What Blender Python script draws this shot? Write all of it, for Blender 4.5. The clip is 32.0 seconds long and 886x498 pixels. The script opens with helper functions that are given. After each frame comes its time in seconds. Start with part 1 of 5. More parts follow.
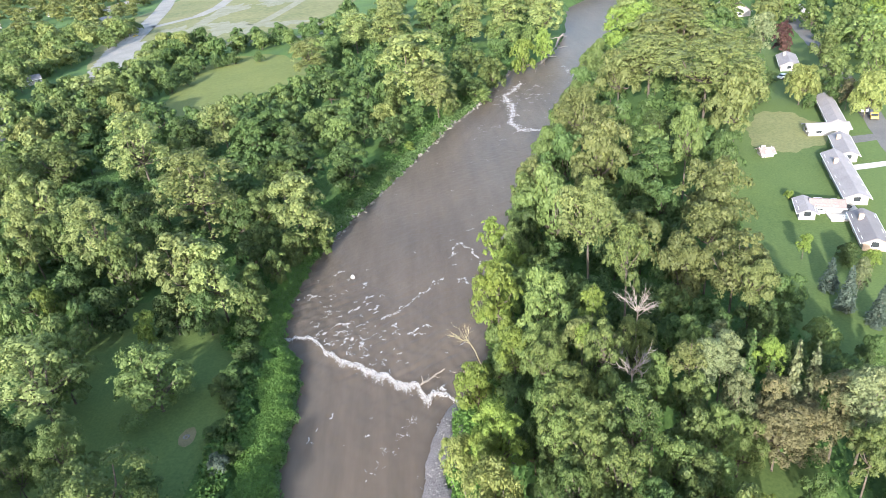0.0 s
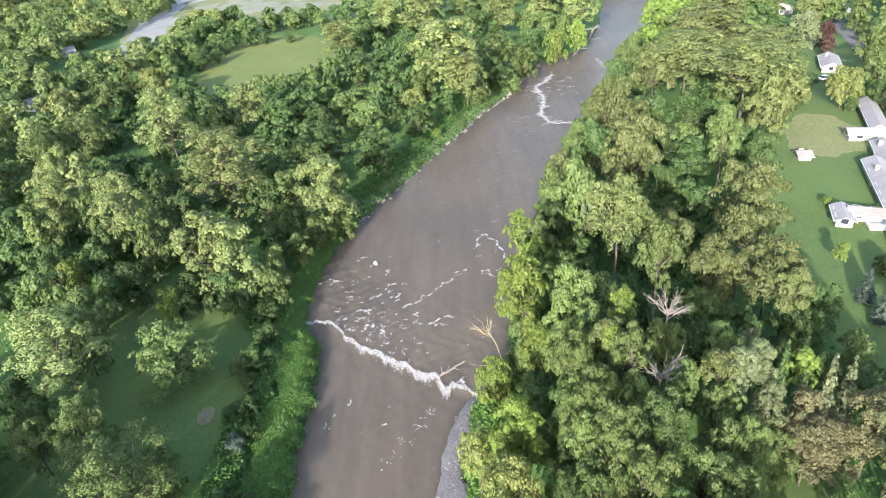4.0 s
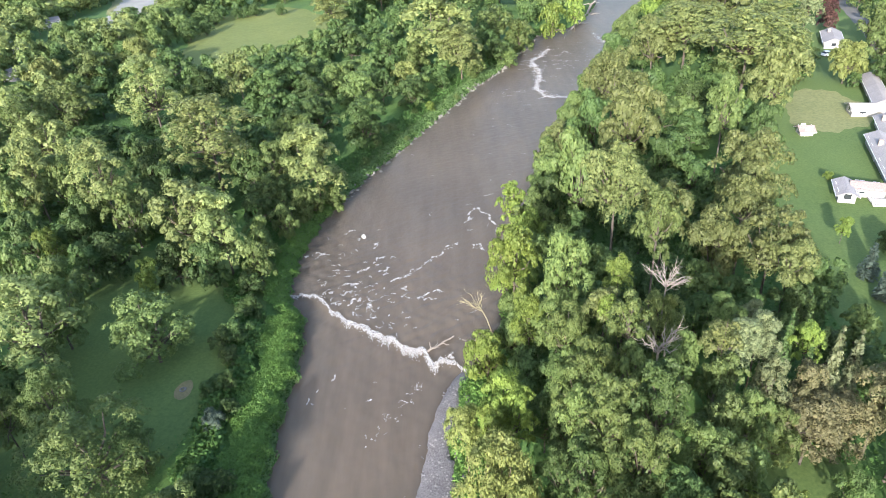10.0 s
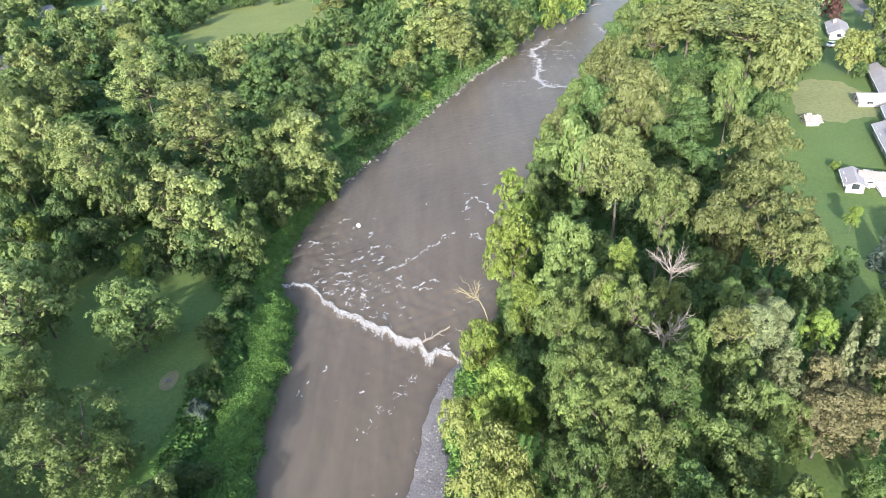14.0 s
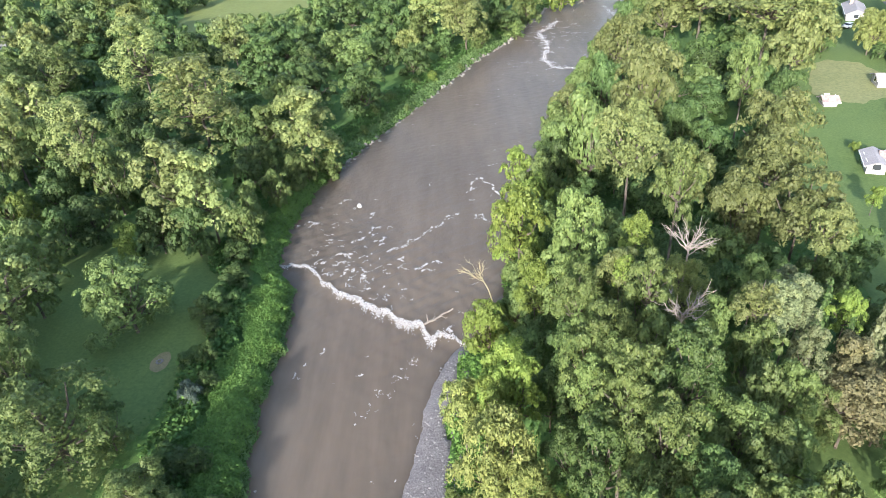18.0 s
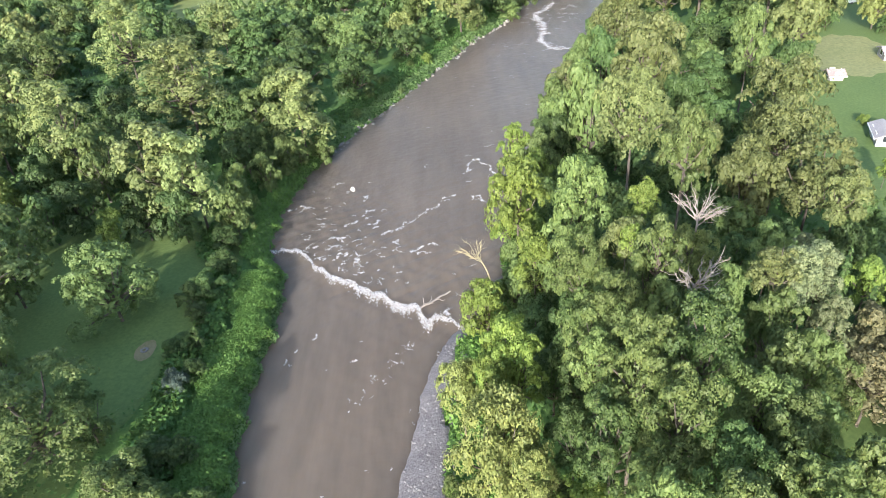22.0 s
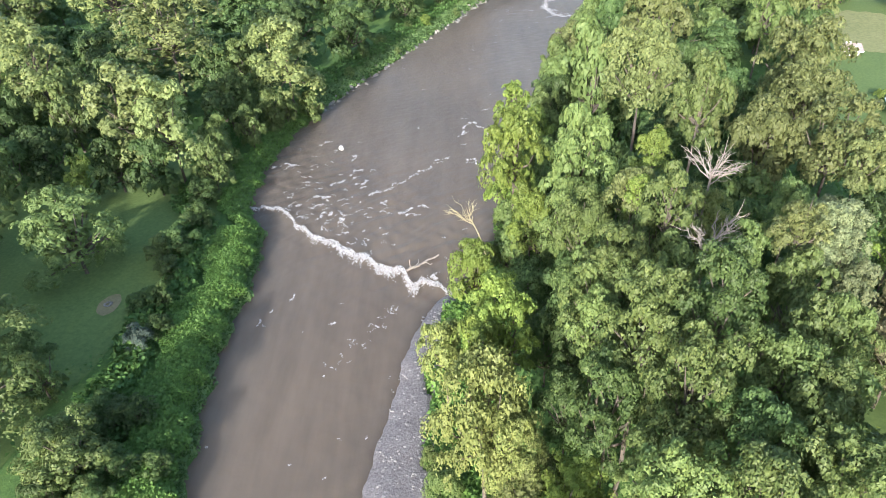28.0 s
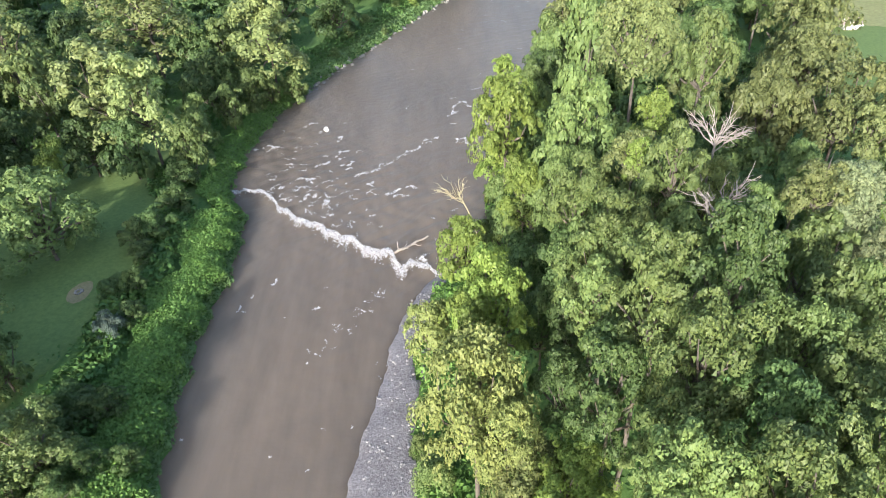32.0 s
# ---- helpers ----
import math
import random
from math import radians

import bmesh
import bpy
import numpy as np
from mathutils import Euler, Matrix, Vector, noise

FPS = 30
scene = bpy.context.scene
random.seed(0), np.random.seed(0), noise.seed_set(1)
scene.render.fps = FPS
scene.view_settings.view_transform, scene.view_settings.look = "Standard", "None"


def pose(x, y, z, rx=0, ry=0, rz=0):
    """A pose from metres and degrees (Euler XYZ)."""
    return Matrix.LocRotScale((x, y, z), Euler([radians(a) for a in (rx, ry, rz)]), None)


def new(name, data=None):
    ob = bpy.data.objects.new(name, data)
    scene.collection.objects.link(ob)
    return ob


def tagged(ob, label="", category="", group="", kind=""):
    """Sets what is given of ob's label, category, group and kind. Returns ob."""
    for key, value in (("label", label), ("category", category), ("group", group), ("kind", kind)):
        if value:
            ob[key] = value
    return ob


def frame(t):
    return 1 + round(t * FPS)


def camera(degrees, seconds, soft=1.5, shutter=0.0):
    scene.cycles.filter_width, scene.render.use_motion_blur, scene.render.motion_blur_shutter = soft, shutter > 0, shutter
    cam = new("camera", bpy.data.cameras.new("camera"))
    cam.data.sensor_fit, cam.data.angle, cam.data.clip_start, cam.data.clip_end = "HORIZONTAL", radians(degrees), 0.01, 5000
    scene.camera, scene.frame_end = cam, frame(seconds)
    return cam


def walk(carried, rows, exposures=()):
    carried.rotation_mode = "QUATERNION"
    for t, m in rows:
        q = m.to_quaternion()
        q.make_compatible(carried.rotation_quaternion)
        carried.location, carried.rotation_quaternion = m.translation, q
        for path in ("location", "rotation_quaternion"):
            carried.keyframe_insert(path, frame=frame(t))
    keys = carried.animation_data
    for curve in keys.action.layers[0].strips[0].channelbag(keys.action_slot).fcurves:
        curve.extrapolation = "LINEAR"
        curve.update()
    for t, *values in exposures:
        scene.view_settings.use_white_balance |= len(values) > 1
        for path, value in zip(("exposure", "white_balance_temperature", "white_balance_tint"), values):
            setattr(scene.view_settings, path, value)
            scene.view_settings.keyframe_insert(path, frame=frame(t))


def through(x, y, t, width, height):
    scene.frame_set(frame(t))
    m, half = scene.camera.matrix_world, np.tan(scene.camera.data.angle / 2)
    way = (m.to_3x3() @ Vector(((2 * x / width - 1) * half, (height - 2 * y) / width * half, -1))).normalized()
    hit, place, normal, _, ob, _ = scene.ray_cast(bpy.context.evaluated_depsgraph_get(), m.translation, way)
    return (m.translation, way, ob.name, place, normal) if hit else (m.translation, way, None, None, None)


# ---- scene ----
LENS = 70.0
cam = camera(LENS, 32.0, soft=0.8)
PATH = [
    (0, pose(-0.00, 0.00, 65.01, 60.914, 6.464, -3.583)),
    (0.5, pose(-0.25, 0.21, 64.78, 61.003, 5.786, -2.714)),
    (1, pose(-0.41, 0.46, 64.83, 60.841, 5.629, -2.192)),
    (1.5, pose(-0.57, 0.60, 64.95, 60.475, 5.468, -1.845)),
    (2, pose(-0.72, 0.71, 65.03, 60.206, 5.551, -1.506)),
    (2.5, pose(-0.77, 0.85, 65.04, 59.692, 5.226, -1.298)),
    (3, pose(-0.78, 1.03, 65.03, 59.660, 4.814, -1.073)),
    (3.5, pose(-0.87, 1.13, 64.99, 60.159, 4.948, -0.800)),
    (5.5, pose(-0.92, 1.96, 64.15, 59.781, 4.727, -0.193)),
    (6, pose(-0.86, 2.09, 63.80, 59.730, 4.419, -0.148)),
    (6.5, pose(-0.83, 2.24, 63.52, 59.389, 4.364, -0.384)),
    (7, pose(-0.81, 2.38, 63.25, 59.119, 4.541, -0.474)),
    (7.5, pose(-0.70, 2.56, 62.97, 58.933, 4.666, -0.550)),
    (8, pose(-0.63, 2.82, 62.69, 58.557, 4.430, -0.719)),
    (8.5, pose(-0.58, 3.08, 62.41, 58.673, 4.628, -0.781)),
    (9, pose(-0.47, 3.31, 62.05, 58.612, 4.304, -0.761)),
    (9.5, pose(-0.40, 3.51, 61.71, 58.481, 4.299, -0.766)),
    (10, pose(-0.40, 3.76, 61.35, 58.516, 4.287, -0.871)),
    (10.5, pose(-0.36, 3.99, 61.01, 58.248, 3.912, -0.731)),
    (11, pose(-0.31, 4.22, 60.66, 58.238, 3.868, -0.755)),
    (11.5, pose(-0.29, 4.51, 60.32, 58.257, 4.032, -0.842)),
    (12, pose(-0.30, 4.75, 59.91, 57.895, 3.698, -0.633)),
    (12.5, pose(-0.33, 5.01, 59.59, 58.482, 3.776, -0.554)),
    (13, pose(-0.20, 5.30, 59.24, 57.795, 3.310, -0.580)),
    (13.5, pose(-0.21, 5.54, 58.94, 58.203, 3.812, -0.631)),
    (15.5, pose(-0.11, 6.74, 57.24, 57.904, 4.062, -0.948)),
    (16, pose(-0.09, 7.06, 56.80, 57.526, 4.038, -1.007)),
    (16.5, pose(-0.16, 7.27, 56.47, 57.692, 4.200, -0.615)),
    (17, pose(-0.12, 7.53, 56.03, 57.936, 4.085, -0.881)),
    (17.5, pose(-0.20, 7.80, 55.59, 57.143, 3.406, -0.353)),
    (18, pose(-0.20, 8.06, 55.21, 57.402, 3.899, -0.273)),
    (18.5, pose(-0.08, 8.37, 54.72, 57.029, 3.963, -0.799)),
    (19, pose(-0.11, 8.59, 54.35, 56.900, 3.291, -0.097)),
    (19.5, pose(-0.13, 8.84, 53.93, 56.870, 3.912, -0.397)),
    (20, pose(-0.10, 9.09, 53.43, 56.672, 3.639, -0.326)),
    (20.5, pose(0.02, 9.38, 53.00, 56.786, 3.737, -0.553)),
    (21, pose(-0.01, 9.64, 52.59, 56.579, 3.331, -0.362)),
    (21.5, pose(-0.08, 9.90, 52.18, 55.983, 2.410, 0.245)),
    (22, pose(-0.01, 10.07, 51.82, 56.745, 4.632, -0.838)),
    (22.5, pose(0.06, 10.39, 51.36, 56.123, 3.729, -0.823)),
    (23, pose(0.03, 10.60, 50.98, 55.866, 2.481, 0.320)),
    (23.5, pose(-0.05, 10.85, 50.66, 56.154, 1.812, 1.235)),
    (24, pose(0.15, 11.15, 50.23, 56.785, 2.506, 0.262)),
    (24.5, pose(0.22, 11.52, 49.71, 55.743, 2.675, -0.610)),
    (26.5, pose(0.27, 12.32, 48.20, 55.771, 3.076, -0.087)),
    (27, pose(0.36, 12.58, 47.72, 55.585, 2.790, -0.182)),
    (27.5, pose(0.41, 12.83, 47.28, 55.114, 2.545, -0.320)),
    (28, pose(0.38, 13.04, 46.89, 55.021, 2.618, -0.068)),
    (28.5, pose(0.42, 13.29, 46.45, 55.261, 2.674, -0.323)),
    (29, pose(0.45, 13.51, 46.02, 54.139, 1.659, 0.276)),
    (29.5, pose(0.53, 13.90, 45.69, 55.492, 1.960, 0.878)),
    (30, pose(0.68, 14.19, 45.20, 55.567, 3.142, -1.349)),
    (30.5, pose(0.66, 14.46, 44.88, 53.843, 3.256, -1.400)),
    (31, pose(0.56, 14.67, 44.61, 54.007, 2.104, 0.382)),
    (31.5, pose(0.65, 14.94, 44.23, 54.957, 2.501, -0.225)),
    (32, pose(0.70, 15.15, 43.78, 54.230, 2.899, -1.006)),
]
EXPOSURES = [(0, 2.14), (32, 2.14)]

walk(cam, PATH, EXPOSURES)

# ---- light ----
SUN_HEADING = Vector((0.33, 0.944, 0.0)).normalized()   # the way the light travels over the ground
SUN_ELEVATION = radians(19)
world = bpy.data.worlds.new("sky")
scene.world = world
world.use_nodes = True
wt = world.node_tree
sky = wt.nodes.new("ShaderNodeTexSky")
sky.sky_type = "NISHITA"
sky.sun_disc = False
sky.sun_elevation = SUN_ELEVATION
sky.sun_rotation = math.atan2(-SUN_HEADING.x, -SUN_HEADING.y)
sky.air_density, sky.dust_density, sky.ozone_density = 1.0, 1.6, 1.0
wt.links.new(sky.outputs["Color"], wt.nodes["Background"].inputs["Color"])
wt.nodes["Background"].inputs["Strength"].default_value = 0.15
sun = new("sun", bpy.data.lights.new("sun", "SUN"))
sun.data.energy = 2.85
sun.data.angle = radians(1.0)
sun.data.color = (1.0, 0.95, 0.915)
sun_dir = Vector((SUN_HEADING.x * math.cos(SUN_ELEVATION), SUN_HEADING.y * math.cos(SUN_ELEVATION), -math.sin(SUN_ELEVATION)))
sun.matrix_world = Matrix.Translation((-60, -80, 120)) @ sun_dir.to_track_quat("-Z", "Y").to_matrix().to_4x4()

# ---- materials ----
def material(name, rough=0.8, metal=0.0, spec=0.3):
    m = bpy.data.materials.new(name)
    m.use_nodes = True
    b = m.node_tree.nodes["Principled BSDF"]
    b.inputs["Roughness"].default_value = rough
    b.inputs["Metallic"].default_value = metal
    b.inputs["Specular IOR Level"].default_value = spec
    return m, m.node_tree, b


def ramp(tree, source, stops):
    r = tree.nodes.new("ShaderNodeValToRGB")
    while len(r.color_ramp.elements) < len(stops):
        r.color_ramp.elements.new(0.5)
    for e, (p, c) in zip(r.color_ramp.elements, stops):
        e.position, e.color = p, (*c, 1)
    tree.links.new(source, r.inputs["Fac"])
    return r.outputs["Color"]


def place(tree):
    return tree.nodes.new("ShaderNodeNewGeometry").outputs["Position"]


def grain(tree, scale, detail=5.0, rough=0.6, vector=None):
    n = tree.nodes.new("ShaderNodeTexNoise")
    n.inputs["Scale"].default_value, n.inputs["Detail"].default_value, n.inputs["Roughness"].default_value = scale, detail, rough
    tree.links.new(vector or place(tree), n.inputs["Vector"])
    return n.outputs["Fac"]


def blend(tree, fac, a, b, how="MIX"):
    m = tree.nodes.new("ShaderNodeMix")
    m.data_type, m.blend_type = "RGBA", how
    for socket, v in ((m.inputs[0], fac), (m.inputs[6], a), (m.inputs[7], b)):
        if isinstance(v, (int, float)):
            socket.default_value = v
        elif isinstance(v, tuple):
            socket.default_value = (*v, 1)
        else:
            tree.links.new(v, socket)
    return m.outputs[2]


def relief(tree, b, height, strength, distance):
    n = tree.nodes.new("ShaderNodeBump")
    n.inputs["Strength"].default_value, n.inputs["Distance"].default_value = strength, distance
    tree.links.new(height, n.inputs["Height"])
    tree.links.new(n.outputs["Normal"], b.inputs["Normal"])


def mottled(name, dark, light, coarse, fine, rough=0.85, bump=0.4, depth=0.05, third=None, spec=0.3, metal=0.0):
    """Two scales of noise between two or three colours, with fine relief."""
    m, tree, b = material(name, rough, metal, spec)
    big, small = grain(tree, coarse, 4), grain(tree, fine, 6, 0.7)
    c = ramp(tree, big, [(0.35, dark), (0.65, light)])
    d = ramp(tree, small, [(0.3, tuple(v * 0.62 for v in dark)), (0.7, tuple(min(1, v * 1.25) for v in (third or light)))])
    tree.links.new(blend(tree, 0.5, c, d), b.inputs["Base Color"])
    relief(tree, b, small, bump, depth)
    return m


def leaf_material(name, dark, light, hue=0.007, spread=0.22, through=0.29):
    """Leaves: every leaf differs a little, every tree differs, and light comes through."""
    m, tree, b = material(name, 0.55, 0, 0.25)
    dark, light = [(r * 0.955, g, k * 1.1) for r, g, k in (dark, light)]
    g = tree.nodes.new("ShaderNodeNewGeometry")
    info = tree.nodes.new("ShaderNodeObjectInfo")
    soft = [tuple(a + (b - a) * k for a, b in zip(dark, light)) for k in (0.15, 0.8)]
    c = ramp(tree, g.outputs["Random Per Island"], [(0.0, soft[0]), (1.0, soft[1])])
    patch = grain(tree, 0.55, 3, 0.6)
    c = blend(tree, patch, c, blend(tree, 0.55, c, light), "MIX")
    hs = tree.nodes.new("ShaderNodeHueSaturation")
    for socket, lo, hi in (("Hue", 0.5 - hue, 0.5 + hue), ("Value", 1 - spread, 1 + spread)):
        mr = tree.nodes.new("ShaderNodeMapRange")
        mr.inputs["To Min"].default_value, mr.inputs["To Max"].default_value = lo, hi
        tree.links.new(info.outputs["Random"], mr.inputs["Value"])
        tree.links.new(mr.outputs["Result"], hs.inputs[socket])
    tree.links.new(c, hs.inputs["Color"])
    tree.links.new(hs.outputs["Color"], b.inputs["Base Color"])
    t = tree.nodes.new("ShaderNodeBsdfTranslucent")
    tree.links.new(hs.outputs["Color"], t.inputs["Color"])
    mix = tree.nodes.new("ShaderNodeMixShader")
    mix.inputs[0].default_value = through
    tree.links.new(b.outputs[0], mix.inputs[1])
    tree.links.new(t.outputs[0], mix.inputs[2])
    tree.links.new(mix.outputs[0], tree.nodes["Material Output"].inputs["Surface"])
    return m


M_GRASS = mottled("meadow_grass", (0.035, 0.085, 0.022), (0.075, 0.15, 0.03), 0.06, 1.7, 0.9, 0.6, 0.15, (0.085, 0.14, 0.035))
M_LAWN = mottled("mown_lawn", (0.062, 0.11, 0.03), (0.095, 0.145, 0.04), 0.05, 2.5, 0.9, 0.3, 0.05, (0.108, 0.148, 0.045))
M_FIELD = mottled("open_field", (0.095, 0.115, 0.04), (0.19, 0.185, 0.085), 0.022, 0.25, 0.9, 0.4, 0.1, (0.185, 0.18, 0.08))
M_HAY = mottled("rough_meadow", (0.1, 0.125, 0.026), (0.155, 0.172, 0.042), 0.04, 0.8, 0.9, 0.4, 0.1, (0.120, 0.148, 0.048))
M_COBBLE = mottled("wet_cobbles", (0.12, 0.115, 0.115), (0.26, 0.25, 0.245), 0.8, 6, 0.7, 0.5, 0.05)
M_DRY_SUNLIT = mottled("dry_lawn", (0.13, 0.15, 0.06), (0.2, 0.205, 0.09), 0.06, 1.5, 0.9, 0.3, 0.05)
M_TRACK = mottled("worn_track", (0.136, 0.144, 0.080), (0.240, 0.236, 0.184), 0.12, 1.2, 0.9, 0.4, 0.05)
M_GRAVEL = mottled("pale_gravel", (0.176, 0.172, 0.160), (0.272, 0.264, 0.248), 0.08, 2.0, 0.9, 0.4, 0.05)
M_BAR = mottled("river_gravel", (0.072, 0.066, 0.07), (0.13, 0.12, 0.126), 0.5, 4.5, 0.9, 0.9, 0.12, (0.22, 0.21, 0.215))
M_STONE = mottled("limestone", (0.12, 0.115, 0.105), (0.22, 0.21, 0.195), 0.8, 6, 0.85, 0.5, 0.05)
M_PALESTONE = mottled("pale_boulder", (0.26, 0.25, 0.24), (0.44, 0.43, 0.41), 1.5, 8, 0.85, 0.5, 0.05)
M_SAND = mottled("bare_earth", (0.13, 0.125, 0.06), (0.2, 0.17, 0.095), 0.7, 4, 0.95, 0.3, 0.03)
M_ASPHALT = mottled("asphalt", (0.1, 0.1, 0.1), (0.16, 0.155, 0.15), 0.15, 3, 0.9, 0.3, 0.02)
M_CONCRETE = mottled("concrete", (0.38, 0.37, 0.35), (0.52, 0.5, 0.48), 0.3, 3, 0.85, 0.3, 0.02)
M_BARK = mottled("bark", (0.05, 0.042, 0.034), (0.115, 0.1, 0.083), 1.2, 9, 0.95, 0.8, 0.05)
M_DEADWOOD = mottled("bleached_wood", (0.17, 0.15, 0.13), (0.3, 0.265, 0.235), 1.0, 8, 0.9, 0.6, 0.03)
M_TWIG = mottled("dry_twigs", (0.19, 0.17, 0.105), (0.29, 0.26, 0.165), 1.0, 8, 0.9, 0.6, 0.03)
M_SIDING = mottled("white_siding", (0.24, 0.235, 0.235), (0.32, 0.31, 0.31), 0.3, 4, 0.6, 0.2, 0.02)
M_BRICKWALL = mottled("buff_brickwork", (0.36, 0.27, 0.22), (0.48, 0.38, 0.32), 0.4, 6, 0.85, 0.3, 0.02)
M_SHINGLE = mottled("pale_shingles", (0.23, 0.215, 0.22), (0.32, 0.3, 0.305), 0.25, 5, 0.8, 0.4, 0.03)
M_SHINGLE_TAN = mottled("tan_shingles", (0.22, 0.175, 0.165), (0.3, 0.245, 0.23), 0.25, 5, 0.8, 0.4, 0.03)
M_SHINGLE_GREY = mottled("grey_shingles", (0.16, 0.15, 0.155), (0.23, 0.215, 0.22), 0.25, 5, 0.8, 0.4, 0.03)
M_TRIM = mottled("white_trim", (0.72, 0.72, 0.7), (0.82, 0.82, 0.8), 0.5, 5, 0.5, 0.1, 0.01)
M_GLASS = material("window_glass", 0.08, 0, 0.6)[0]
M_GLASS.node_tree.nodes["Principled BSDF"].inputs["Base Color"].default_value = (0.03, 0.035, 0.04, 1)
M_DARK = mottled("dark_rubber", (0.02, 0.02, 0.02), (0.04, 0.04, 0.04), 1, 8, 0.8, 0.2, 0.01)
M_CARWHITE = mottled("white_car_paint", (0.7, 0.7, 0.7), (0.76, 0.76, 0.75), 0.4, 2, 0.25, 0.02, 0.01, None, 0.5)
M_CARGOLD = mottled("yellow_car_paint", (0.6, 0.42, 0.1), (0.68, 0.48, 0.13), 0.4, 2, 0.25, 0.02, 0.01, None, 0.5)
M_WOOD = mottled("deck_boards", (0.36, 0.3, 0.26), (0.5, 0.43, 0.38), 0.6, 5, 0.8, 0.3, 0.02)
M_FOAM = mottled("river_foam", (0.4, 0.39, 0.38), (0.6, 0.59, 0.58), 1.2, 6, 0.7, 0.4, 0.05)
M_SPRAY = mottled("thin_foam", (0.48, 0.465, 0.455), (0.7, 0.69, 0.685), 1.2, 6, 0.7, 0.4, 0.05)
for foam, low_alpha in ((M_SPRAY, 0.2), (M_FOAM, 0.18)):
    spray = foam.node_tree.nodes["Principled BSDF"]
    foam.node_tree.links.new(ramp(foam.node_tree, grain(foam.node_tree, 5.0, 3), [(0.3, (low_alpha,) * 3), (0.7, (low_alpha + 0.6,) * 3)]), spray.inputs["Alpha"])

L_OAK = leaf_material("oak_leaves", (0.072, 0.092, 0.028), (0.148, 0.164, 0.054))
L_MAPLE = leaf_material("maple_leaves", (0.06, 0.096, 0.027), (0.132, 0.17, 0.049))
L_BRIGHT = leaf_material("fresh_leaves", (0.09, 0.14, 0.026), (0.168, 0.218, 0.044))
L_COTTON = leaf_material("cottonwood_leaves", (0.11, 0.142, 0.044), (0.19, 0.22, 0.072))
L_PALE = leaf_material("willow_leaves", (0.11, 0.135, 0.038), (0.19, 0.212, 0.062))
# dark green; shade of understorey and canopy gaps is put into this colour
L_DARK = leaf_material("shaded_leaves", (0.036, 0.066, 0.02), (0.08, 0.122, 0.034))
L_GREY = leaf_material("spruce_needles", (0.045, 0.068, 0.048), (0.095, 0.125, 0.09))
L_PINE = leaf_material("pine_needles", (0.095, 0.118, 0.05), (0.165, 0.185, 0.085))
L_RUST = leaf_material("browning_needles", (0.1, 0.1, 0.045), (0.162, 0.15, 0.07))
L_RED = leaf_material("purple_leaves", (0.05, 0.022, 0.02), (0.1, 0.05, 0.04))
L_WEED = leaf_material("knotweed_leaves", (0.082, 0.165, 0.034), (0.135, 0.23, 0.048), 0.0, 0.0)
L_SCRUB = leaf_material("scrub_leaves", (0.04, 0.09, 0.022), (0.09, 0.17, 0.04), 0.0, 0.0)
L_MEADOW = leaf_material("grass_blades", (0.085, 0.15, 0.045), (0.14, 0.21, 0.07), 0.0, 0.0)


def water_material():
    m, tree, b = material("muddy_water", 0.4, 0, 0.18)
    b.inputs["IOR"].default_value = 1.33
    b.subsurface_method = "BURLEY"
    b.inputs["Subsurface Weight"].default_value = 0.8
    b.inputs["Subsurface Radius"].default_value = (6.0, 5.0, 4.0)
    b.inputs["Subsurface Scale"].default_value = 1.0
    p = place(tree)
    silt = grain(tree, 0.045, 3, 0.5, p)
    mp = tree.nodes.new("ShaderNodeMapping")
    mp.inputs["Rotation"].default_value = (0, 0, radians(16))
    mp.inputs["Scale"].default_value = (1.0, 0.12, 1.0)
    tree.links.new(p, mp.inputs["Vector"])
    streak = grain(tree, 0.35, 4, 0.6, mp.outputs["Vector"])
    c = ramp(tree, silt, [(0.3, (0.084, 0.07, 0.056)), (0.7, (0.122, 0.099, 0.076))])
    c = blend(tree, 0.35, c, ramp(tree, streak, [(0.35, (0.075, 0.063, 0.055)), (0.7, (0.148, 0.12, 0.099))]))
    tree.links.new(c, b.inputs["Base Color"])
    ripple = grain(tree, 1.1, 5, 0.65, p)
    wave = grain(tree, 0.28, 2, 0.5, p)
    both = blend(tree, 0.5, ripple, wave)
    run = tree.nodes.new("ShaderNodeSeparateXYZ")
    tree.links.new(p, run.inputs[0])
    lively = tree.nodes.new("ShaderNodeMapRange")
    for socket, v in (("From Min", 80), ("From Max", 96), ("To Min", 0.3), ("To Max", 0.95)):
        lively.inputs[socket].default_value = v
    tree.links.new(run.outputs["Y"], lively.inputs["Value"])
    n = tree.nodes.new("ShaderNodeBump")
    n.inputs["Distance"].default_value = 0.2
    tree.links.new(lively.outputs["Result"], n.inputs["Strength"])
    tree.links.new(both, n.inputs["Height"])
    tree.links.new(n.outputs["Normal"], b.inputs["Normal"])
    return m


M_WATER = water_material()


# ---- the lie of the land: the river's banks as x along y, and the height of the ground ----
# the bend beyond y 385 is made up, so trees block reflected sky
LEFT_Y = (-400, 20, 44, 57, 66, 72, 84, 92, 105, 119, 129, 142, 157, 176, 198, 219, 242, 258, 262, 275, 307, 395, 425, 450, 475, 500, 4000)
LEFT_X = (-30, -23, -23.5, -25.2, -25.4, -24.8, -25.8, -29.8, -29.8, -27.4, -23.5, -18, -10.5, -2, 8, 20, 30, 36, 44, 57, 70, 93, 108, 150, 230, 340, 9000)
RIGHT_Y = (-400, 20, 43, 58, 68, 72, 82, 95, 117, 133, 155, 177, 205, 243, 309, 385, 405, 425, 450, 475, 4000)
